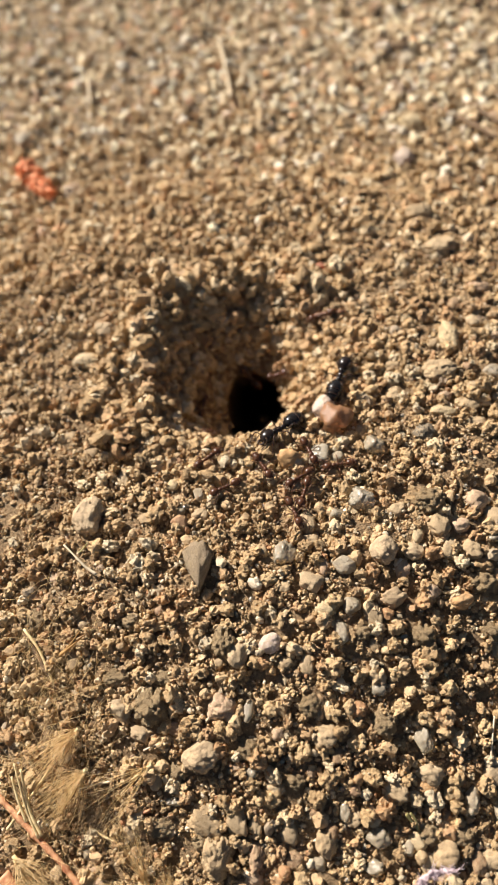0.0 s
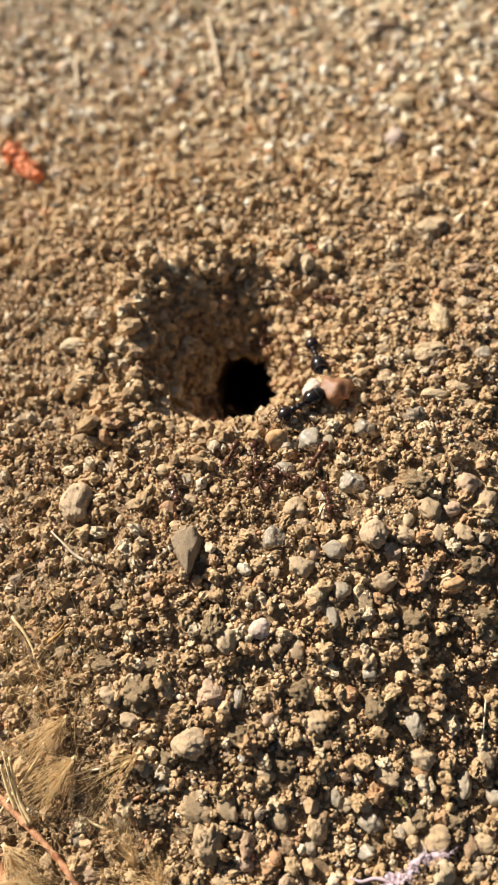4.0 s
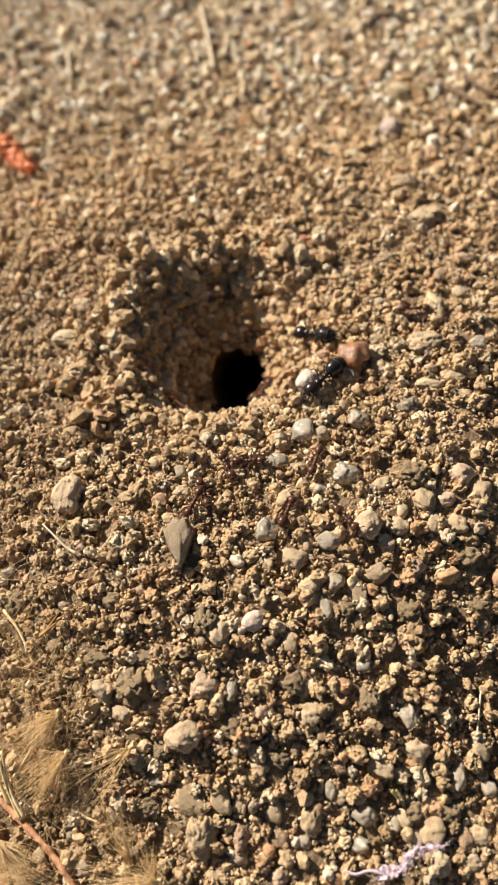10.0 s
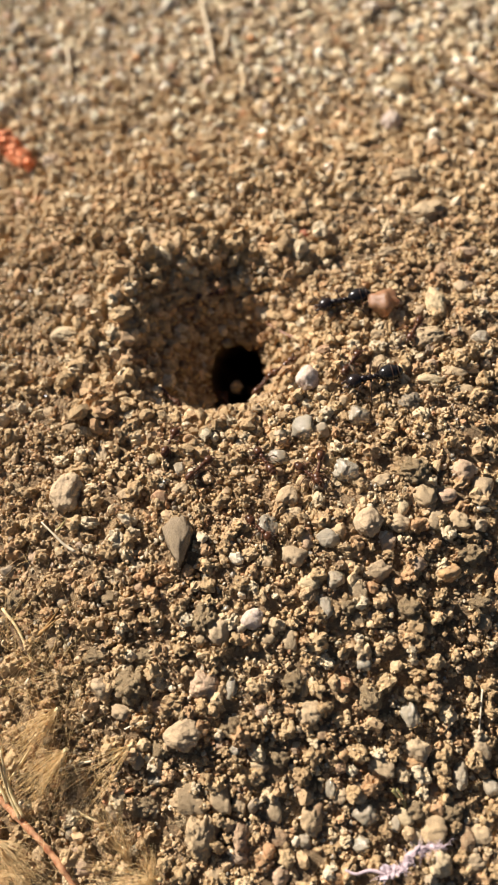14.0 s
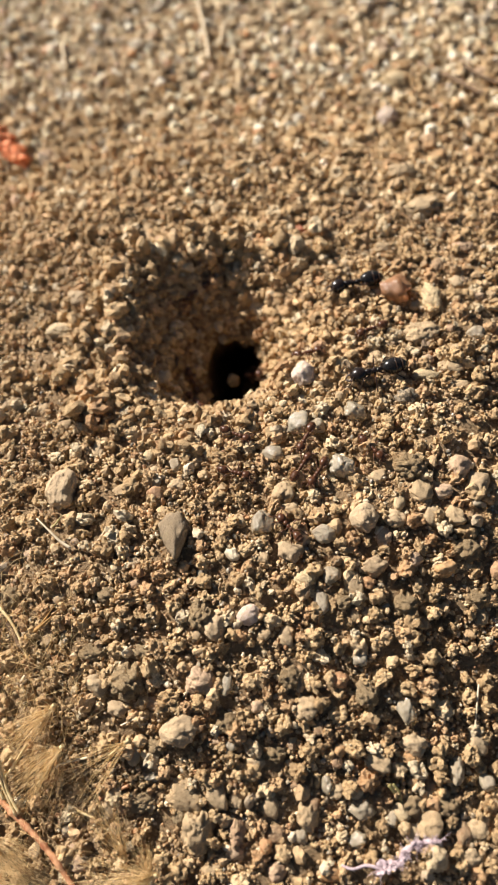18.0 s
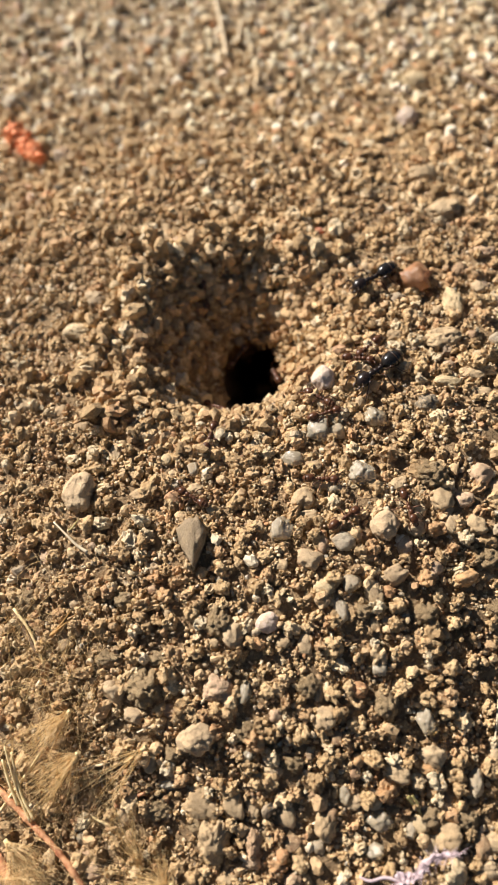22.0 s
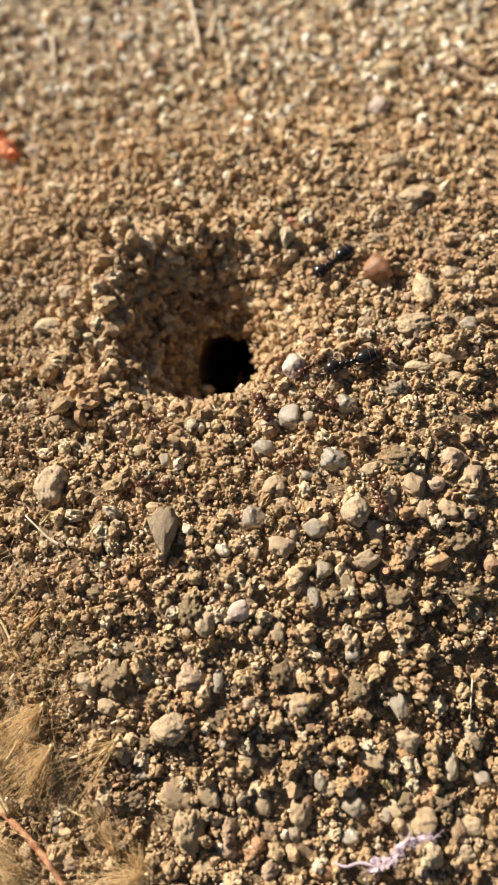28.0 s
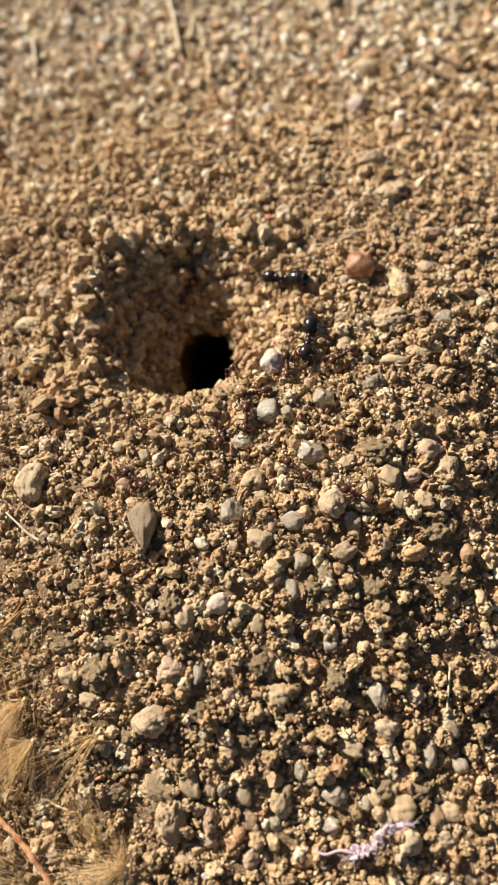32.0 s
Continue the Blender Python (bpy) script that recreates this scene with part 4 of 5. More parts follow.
spikelet([(-0.01636, -0.03884, -0.00138)][0], [(-0.02268, -0.04192, -0.00434), (-0.02131, -0.04189, -0.00395), (-0.01982, -0.04160, -0.00353)], "dry foxtail spikelet lying on hairy litter", 100, 0.0015, 0.000024, 0.00025)
spikelet([(-0.00746, -0.05583, -0.00575)][0], [(-0.01560, -0.05399, -0.00713), (-0.01455, -0.05550, -0.00749), (-0.01287, -0.05697, -0.00755), (-0.01061, -0.05777, -0.00766)], "golden foxtail spikelet with bristles spread out", 85, 0.0015, 0.000024, 0.00025)
spikelet([(-0.00817, -0.05592, -0.00644)][0], [(-0.00898, -0.05302, -0.00529), (-0.00810, -0.05304, -0.00525), (-0.00711, -0.05378, -0.00528)], "short pale foxtail tuft standing up", 45, 0.0005, 0.000024, 0.00025)
spikelet([(-0.01040, -0.05380, -0.00629)][0], [(-0.01311, -0.04836, -0.00492), (-0.01197, -0.04894, -0.00506), (-0.01120, -0.05020, -0.00538)], "dry foxtail spikelet leaning over the gravel", 50, 0.0014, 0.000024, 0.00025)
spikelet([(-0.02419, -0.04985, -0.00595)][0], [(-0.02034, -0.05319, -0.00716), (-0.01955, -0.05483, -0.00751), (-0.02232, -0.05521, -0.00790)], "soft tawny foxtail spikelet by the red stem", 100, 0.0015, 0.000024, 0.00025)
spikelet([(-0.02615, -0.05319, -0.00682)][0], [(-0.01981, -0.05403, -0.00738), (-0.01810, -0.05578, -0.00758), (-0.02119, -0.05687, -0.00814)], "soft tawny foxtail spikelet by the red stem", 90, 0.0014, 0.000024, 0.00025)


def litter():
    """Loose hair-fine awns strewn over the corner with the dry grass."""
    bm = bmesh.new()
    for _ in range(250):
        x, y = dice.gauss(-0.0195, 0.0038), dice.gauss(-0.037, 0.0075)
        a, n = dice.gauss(0.75, 0.75), dice.uniform(0.003, 0.0095)
        if x > -0.0125:
            continue
        pts = []
        for k in (-0.5, 0.0, 0.5):
            px, py = x + math.cos(a) * n * k, y + math.sin(a) * n * k
            pts.append((px + dice.gauss(0, 0.0003), py + dice.gauss(0, 0.0003), float(height(px, py)) + dice.uniform(0.0005, 0.0022)))
        tube(bm, bend(pts, 3), 0.00002, 0.00001, 4)
    ob = part("grass_litter", bm, AWN)
    return tagged(ob, "hair-fine golden awns littering the soil", "litter", kind="stuff")


litter()


def tuft(name, points, mat, r, hairs, length, label, category, spread, flat=1.0):
    """A frayed scrap: a crumpled core with short fibres all over."""
    root = tagged(new(name), label, category)
    root.location = points[0]
    o = Vector(points[0])
    line = [q - o for q in bend(points, 5)]
    bm = bmesh.new()
    tube(bm, bend(line, 3), r, r * 0.6 * flat, 14, flat)
    bmesh.ops.subdivide_edges(bm, edges=bm.edges[:], cuts=1, use_grid_fill=True)
    for v in bm.verts:
        v.co += noise.noise_vector(v.co * 1100.0) * r * 0.6 + noise.noise_vector(v.co * 3000.0) * r * 0.3
    part("core", bm, mat, root)
    bm = bmesh.new()
    for _ in range(hairs):
        c = line[dice.randrange(len(line))]
        way = Vector((dice.gauss(0, 1), dice.gauss(0, 1), dice.gauss(0.3, 0.8))).normalized()
        tube(bm, [c, c + way * length * 0.5, c + way * length + Vector([dice.gauss(0, spread) for _ in range(3)])], 0.00003, 0.000015, 4)
    tagged(part("fringe", bm, mat, root), kind="stuff")
    return root


tuft("orange_catkin", [(-0.02539, 0.05807, -0.00099), (-0.02356, 0.05480, -0.00092), (-0.02189, 0.05223, -0.00085), (-0.02062, 0.04984, -0.00070)], ORANGE, 0.0017, 70, 0.0015, "bright orange withered flower scrap on the sand", "flower", 0.0003)
tuft("lilac_petal", [(0.01451, -0.05847, -0.00655), (0.01582, -0.05811, -0.00623), (0.01693, -0.05803, -0.00573), (0.01796, -0.05697, -0.00498), (0.01938, -0.05682, -0.00480), (0.02106, -0.05677, -0.00456)], LILAC, 0.00060, 130, 0.0010, "frayed pale lilac petal scrap with fine hairs", "petal", 0.0002, 0.4)
rod("lilac_thread", [(0.01520, -0.05841, -0.00649), (0.01361, -0.05785, -0.00640), (0.01216, -0.05796, -0.00628), (0.01112, -0.05747, -0.00631)], 0.0002, 0.00012, LILAC, "thin faded lilac plant fibre on the gravel", "petal")

def strew(name, count, lo, hi, shapes, mat, label, lift=0.3, flat=True, power=2.0, keep=None, share=0.0152):
    """Many grains joined into one object, lying on the ground over the stretch round the nest."""
    # a shaken lattice, so that no bare patches are left
    cell = math.sqrt(share / count)
    x, y = np.meshgrid(np.arange(-0.048, 0.084, cell), np.arange(-0.073, 0.120, cell))
    x = x.ravel() + rng.uniform(-0.7, 0.7, x.size) * cell
    y = y.ravel() + rng.uniform(-0.7, 0.7, y.size) * cell
    mid, half = 0.004 + 0.10 * (y + 0.06), 0.031 + 0.20 * (y + 0.066)
    ok = np.abs(x - mid) < half
    ok &= drop(x, y) < 0.0006
    size = lo + (hi - lo) * rng.uniform(0, 1, len(x)) ** power
    for px, py, pr in TAKEN:  # bedded pebbles
        ok &= np.hypot(x - px, y - py) > pr + 0.55 * size
    if keep is not None:
        ok &= keep(x, y)
    x, y, size = x[ok], y[ok], size[ok]
    n = len(x)
    stretch = rng.uniform(0.7, 1.25, (n, 3)) * size[:, None]
    rot = turns(n)
    z = height(x, y) + size * lift * rng.uniform(0.2, 1.6, n)
    verts, faces, at = [], [], 0
    which = rng.integers(0, len(shapes), n)
    for k, (pv, pf) in enumerate(shapes):
        i = np.nonzero(which == k)[0]
        v = np.einsum("nij,nkj->nki", rot[i], pv[None] * stretch[i][:, None]) + np.stack([x[i], y[i], z[i]], -1)[:, None]
        verts.append(v.reshape(-1, 3))
        faces.append((pf[None] + (np.arange(len(i)) * len(pv))[:, None, None] + at).reshape(-1, 3))
        at += len(i) * len(pv)
    ob = new(name, mesh_from(name, np.concatenate(verts), np.concatenate(faces), mat, not flat))
    return tagged(ob, label, "sand", kind="stuff")




def outskirts():
    """Sparse coarse grains on the ground round about."""
    n = 4000
    a, r = rng.uniform(0, 2 * math.pi, n), 0.05 + 0.40 * rng.uniform(0, 1, n) ** 1.5
    x, y = 0.01 + r * np.cos(a), 0.02 + r * np.sin(a)
    ok = np.abs(x - (0.004 + 0.10 * (y + 0.06))) > 0.031 + 0.20 * (y + 0.066)
    ok |= (y < -0.073) | (y > 0.120)
    x, y = x[ok], y[ok]
    size = 0.0005 + 0.0018 * rng.uniform(0, 1, len(x)) ** 2
    z = rough_height(x, y) + 0.3 * size
    rot, verts, faces = turns(len(x)), [], []
    for i in range(len(x)):
        pv, pf = TINY[i % len(TINY)]
        verts.append((pv * size[i]) @ rot[i].T + (x[i], y[i], z[i]))
        faces.append(pf + i * len(pv))
    ob = new("outer_gravel", mesh_from("outer_gravel", np.concatenate(verts), np.concatenate(faces), SAND, False))
    return tagged(ob, "sparse tan gravel on the surrounding earth", "gravel", kind="stuff")


GRID = 0.0001
FULL = np.zeros((1960, 1340), bool)  # what already lies on the ground, looked at from above


def stamp(x, y, r):
    """Marks a disc as taken; says whether it was free."""
    i, j, k = int((y + 0.074) / GRID), int((x + 0.049) / GRID), max(1, int(0.75 * r / GRID))
    patch = FULL[max(i - k, 0) : i + k + 1, max(j - k, 0) : j + k + 1]
    if patch.size == 0 or patch.mean() > 0.34:
        return False
    k = max(1, int(0.86 * r / GRID))
    v = np.arange(-k, k + 1)
    i0, j0 = max(i - k, 0), max(j - k, 0)
    part_of = FULL[i0 : i + k + 1, j0 : j + k + 1]
    disc = (v[:, None] ** 2 + v[None] ** 2) <= k * k
    part_of |= disc[k - (i - i0) : k - (i - i0) + part_of.shape[0], k - (j - j0) : k - (j - j0) + part_of.shape[1]]
    return True


TOP = height(*np.meshgrid(-0.049 + (np.arange(1340) + 0.5) * GRID, -0.074 + (np.arange(1960) + 0.5) * GRID))


def cap(x, y, z, r):
    """Raises the surface by a grain, so that fine sand can come to rest on it."""
    i, j, k = int((y + 0.074) / GRID), int((x + 0.049) / GRID), max(1, int(r / GRID))
    if k <= i < 1960 - k and k <= j < 1340 - k:
        v = np.arange(-k, k + 1) * GRID
        up = r * r - v[:, None] ** 2 - v[None] ** 2
        spot = TOP[i - k : i + k + 1, j - k : j + k + 1]
        np.maximum(spot, np.where(up > 0, z + 0.85 * np.sqrt(np.maximum(up, 0)), -1.0), out=spot)


def largest(x, y):
    """The largest grain that lies at a place: fine in the funnel and before its lip, coarse on the front slope."""
    r = np.hypot(x - HOLE[0], y - HOLE[1])
    fine = 0.00040 + 0.00060 * smooth(0.006, 0.012, r)
    lip = np.exp(-(((x - 0.007) / 0.010) ** 2) - ((y + 0.0085) / 0.0045) ** 2)
    return np.minimum(fine + 0.0012 * smooth(0.012, 0.022, r), 0.0022 - 0.0017 * lip)


def settle(tries, lo, hi, power, keep=None):
    """Grains laid one by one where there is room for them: x, y and size, the large ones first."""
    x = rng.uniform(-0.048, 0.084, tries)
    y = rng.uniform(-0.073, 0.120, tries)
    size = np.sort(lo + (hi - lo) * rng.uniform(0, 1, tries) ** power)[::-1]
    ok = np.abs(x - (0.004 + 0.10 * (y + 0.06))) < 0.031 + 0.20 * (y + 0.066)
    ok &= drop(x, y) < 0.0006
    ok &= size < largest(x, y)
    if keep is not None:
        ok &= keep(x, y)
    x, y, size = x[ok], y[ok], size[ok]
    free = np.array([stamp(*p) for p in zip(x, y, size)], bool)
    return x[free], y[free], size[free]


def pile(name, place, shapes, mat, label, lift=0.5, flat=True, squash=0.3, resting=False):
    """Settled grains joined into one object."""
    x, y, size = place
    n = len(x)
    stretch = rng.uniform(1 - squash, 1 + squash, (n, 3)) * size[:, None]
    rot = turns(n)
    z = height(x, y) + size * lift * rng.uniform(0.3, 1.7, n)
    if resting:
        z = TOP[((y + 0.074) / GRID).astype(int), ((x + 0.049) / GRID).astype(int)] + 0.2 * size
    else:
        for p in zip(x, y, z, 0.9 * size):
            if p[1] < 0.03:
                cap(*p)
    verts, faces, at = [], [], 0
    which = rng.integers(0, len(shapes), n)
    for k, (pv, pf) in enumerate(shapes):
        i = np.nonzero(which == k)[0]
        v = np.einsum("nij,nkj->nki", rot[i], pv[None] * stretch[i][:, None]) + np.stack([x[i], y[i], z[i]], -1)[:, None]
        verts.append(v.reshape(-1, 3))
        faces.append((pf[None] + (np.arange(len(i)) * len(pv))[:, None, None] + at).reshape(-1, 3))
        at += len(i) * len(pv)
    ob = new(name, mesh_from(name, np.concatenate(verts), np.concatenate(faces), mat, not flat))
    return tagged(ob, label, "sand", kind="stuff")


def split(place, share):
    """Parts the settled grains by chance into two lots; the share may vary from place to place."""
    x, y, size = place
    s = share(x, y) if callable(share) else share
    first = rng.uniform(0, 1, len(x)) < s
    return (x[first], y[first], size[first]), (x[~first], y[~first], size[~first])


def roughen(shape, amount):
    verts, faces = shape
    return verts * (1 + rng.normal(0, amount, (len(verts), 1))), faces


for px, py, pr in TAKEN:
    stamp(px, py, pr * 0.9)
SMALL = [lump(s, 2, 0.6, 0.6, 0.15) for s in range(20)]
TINY = [lump(s + 40, 1, 0.6) for s in range(8)]
CLOD = [roughen(clod(s + 80, 3, 50, 0.12, 0.36, 0.5, 0.5), 0.05) for s in range(14)]
FAR_CLUMP = [lump(s + 60, 1, 0.9) for s in range(16)]
CLUMP = [roughen(clod(s + 180, 3, 24, 0.16, 0.42, 0.5, 0.45), 0.06) for s in range(24)]
LOW_CLUMP = [roughen(clod(s + 280, 2, 11, 0.3, 0.55, 0.45, 0.4), 0.065) for s in range(24)]
CLEAR_QUARTZ = mineral("loose_quartz", [(0.0, (0.56, 0.44, 0.28)), (0.4, (0.68, 0.58, 0.43)), (0.7, (0.74, 0.66, 0.53)), (1.0, (0.58, 0.40, 0.25))], 0.2, 2600.0, 0.25, 420.0, 0.55, speck=0.25)
CLOD_SOIL = mineral("soil_of_crumbs", CRUMB_STOPS, 0.85, 9.0, 0.9, 1.3, 0.0, False, 0.0003, 0.45)


def bleached(x, y):
    return smooth(0.032, 0.076, y + 0.016 * waves(x, y, 120.0, 9))


def front(x, y):
    return y < 0.022


def soil_crumbs():
    """Single coarse crumbs on the front slope."""
    shapes = []
    for verts, faces in CLOD:
        shapes.append(mesh_from("soil_crumb", verts / np.abs(verts).max(0), faces, CLOD_SOIL, False))
    x, y, size = settle(5600, 0.00068, 0.00118, 1.7, lambda x, y: (y < 0.012) & (np.abs(x - 0.009) < 0.034))
    for i in range(min(300, len(x))):
        ob = new("soil_crumb", shapes[i % len(shapes)])
        s = size[i] * rng.uniform(0.8, 1.2, 3)
        z = float(height(x[i], y[i])) + 0.35 * s[2] * rng.uniform(0.4, 1.6)
        ob.matrix_world = pose(x[i], y[i], z, *rng.uniform(-180, 180, 3)) @ Matrix.Diagonal((*s, 1))
        cap(x[i], y[i], z, 0.85 * size[i])
        tagged(ob, "rough ochre soil crumb of stuck sand grains", "soil crumb", "coarse soil crumbs on the mound")


soil_crumbs()
coarse, far_coarse = settle(17000, 0.00043, 0.00092, 1.5, front), settle(16000, 0.00042, 0.0011, 2.4, lambda x, y: y >= 0.022)
stones, lumps = split(coarse, 0.22)
GRAVEL = mineral("gravel", TAN, 0.62, 9.0, 0.5, 1.3, 0.0, False, 0.0003, 0.35)


def gravel(place):
    """Single coarse grains lying between the crumbs."""
    shapes = [mesh_from("gravel_grain", v / np.abs(v).max(0), f, GRAVEL, False) for v, f in SMALL]
    for i, (x, y, size) in enumerate(zip(*place)):
        ob = new("gravel_grain", shapes[i % len(shapes)])
        s = size * rng.uniform(0.75, 1.25, 3)
        z = float(height(x, y)) + 0.5 * s[2] * rng.uniform(0.3, 1.6)
        ob.matrix_world = pose(x, y, z, *rng.uniform(-180, 180, 3)) @ Matrix.Diagonal((*s, 1))
        cap(x, y, z, 0.85 * size)
        tagged(ob, "small angular gravel grain among the soil crumbs", "gravel", "gravel grains on the mound")


gravel(tuple(v[:300] for v in stones))
rest = tuple(v[300:] for v in stones)

small = lumps[2] < 0.00052
pile("lesser_crumbs", tuple(v[small] for v in lumps), LOW_CLUMP, CRUMB, "lumpy ochre soil crumbs among the coarser ones", 0.6)
lumps = tuple(v[~small] for v in lumps)
pile("soil_crumbs", lumps, CLUMP, CRUMB, "lumpy ochre soil crumbs carried out by the ants", 0.55)
grit, lumps = split(far_coarse, bleached)
pile("bleached_grit", grit, LOW_CLUMP + SMALL, PALE, "pale bleached grit on the flat ground behind the mound", 0.6)
pile("far_soil_crumbs", lumps, LOW_CLUMP, CRUMB, "lumpy ochre soil crumbs behind the nest hole", 0.6)
middle, far_middle = settle(60000, 0.00023, 0.00038, 1.2, front), settle(32000, 0.00028, 0.0005, 1.3, lambda x, y: y >= 0.022)
stones, lumps = split(middle, 0.34)
clear, stones = split(stones, 0.16)
stones = tuple(np.concatenate(p) for p in zip(stones, rest))
pile("gravel_grains", stones, SMALL, SAND, "tan and grey sand grains strewn over the mound", 0.7)
pile("quartz_grains", clear, SMALL, CLEAR_QUARTZ, "glassy pale quartz grains strewn over the mound", 0.8)
small = lumps[2] < 0.00029
pile("least_crumbs", tuple(v[small] for v in lumps), FAR_CLUMP, CRUMB, "tiny ochre soil crumbs round the nest hole", 0.7)
lumps = tuple(v[~small] for v in lumps)
pile("fine_soil_crumbs", lumps, LOW_CLUMP, CRUMB, "small ochre soil crumbs round the nest hole", 0.7)
grit, lumps = split(far_middle, bleached)
pile("small_grit", grit, FAR_CLUMP, PALE, "small bleached grit on the flat ground", 0.7)
pile("far_fine_crumbs", lumps, FAR_CLUMP, CRUMB, "small ochre soil crumbs behind the nest hole", 0.7)
pile("sand_grains", settle(80000, 0.00014, 0.00025, 1.1), TINY, SAND, "fine loose tan sand grains on the mound", 0.8)
funnel = lambda x, y: np.hypot(x - HOLE[0] + 0.002, y - HOLE[1] - 0.002) < 0.019
strew("funnel_crumbs", 2200, 0.00025, 0.0009, LOW_CLUMP, CRUMB, "small soil crumbs on the funnel's walls", 0.9, True, 1.7, funnel, 0.0012)
rim_side = lambda x, y: (np.abs(np.hypot(x - HOLE[0], y - HOLE[1]) - 0.0155) < 0.0065) & (0.83 * (y - HOLE[1]) - 0.56 * (x - HOLE[0]) > 0.002)
strew("rim_crumbs", 1300, 0.0004, 0.00125, LOW_CLUMP, CRUMB, "lumpy soil crumbs along the funnel's rim", 1.1, True, 1.8, rim_side, 0.0012)
strew("funnel_sand", 5000, 0.0001, 0.00026, TINY, SAND, "fine sand on the funnel's walls", 1.6, True, 1.5, funnel, 0.0012)
n = 19000
x, y = rng.uniform(-0.032, 0.052, n), rng.uniform(-0.068, 0.026, n)
ok = (np.abs(x - (0.004 + 0.10 * (y + 0.06))) < 0.031 + 0.20 * (y + 0.066)) & (drop(x, y) < 0.0004)
x, y = x[ok], y[ok]
pile("stuck_sand", (x, y, rng.uniform(0.00008, 0.00019, len(x))), TINY, CRUMB, "fine sand grains stuck to the soil crumbs", 0.0, True, 0.3, True)
strew("sand_dust", 5000, 0.0001, 0.00024, TINY, SAND, "finest sand lying between the crumbs", 1.3, True)
outskirts()

# ---- ants ----
def shiny(name, base, rough=0.22):
    m, t, p = material(name)
    where = t.nodes.new("ShaderNodeTexCoord").outputs["Object"]
    n = add(t, "ShaderNodeTexNoise", Scale=3500.0, Detail=3.0)
    t.links.new(where, n.inputs["Vector"])
    t.links.new(ramp(t, [(0.3, tuple(0.7 * c for c in base)), (0.7, tuple(1.3 * c for c in base))], n.outputs[0]), p.inputs["Base Color"])
    p.inputs["Roughness"].default_value = rough
    p.inputs["Specular IOR Level"].default_value = 0.35
    b = add(t, "ShaderNodeBump", Strength=0.15, Distance=0.00005)
    t.links.new(n.outputs[0], b.inputs["Height"])
    t.links.new(b.outputs[0], p.inputs["Normal"])
    return m


BLACK_SHELL = shiny("black_shell", (0.012, 0.010, 0.009))
DARK_LIMB = shiny("dark_limb", (0.045, 0.022, 0.012), 0.35)
BROWN_SHELL = shiny("brown_shell", (0.016, 0.010, 0.008), 0.25)
RED_SHELL = shiny("red_brown_shell", (0.075, 0.028, 0.012), 0.28)
RED_LIMB = shiny("red_brown_limb", (0.120, 0.052, 0.024), 0.4)


def egg(bm, centre, sizes, pitch=0.0, level=3):
    m = Matrix.Translation(centre) @ Euler((0, radians(pitch), 0)).to_matrix().to_4x4() @ Matrix.Diagonal((*sizes, 1))
    made = bmesh.ops.create_icosphere(bm, subdivisions=level, radius=1.0, matrix=m)
    for v in made["verts"]:
        for f in v.link_faces:
            f.smooth = True
    return made["verts"]


HIPS = [(0.13, 34), (0.02, 92), (-0.08, 148)]


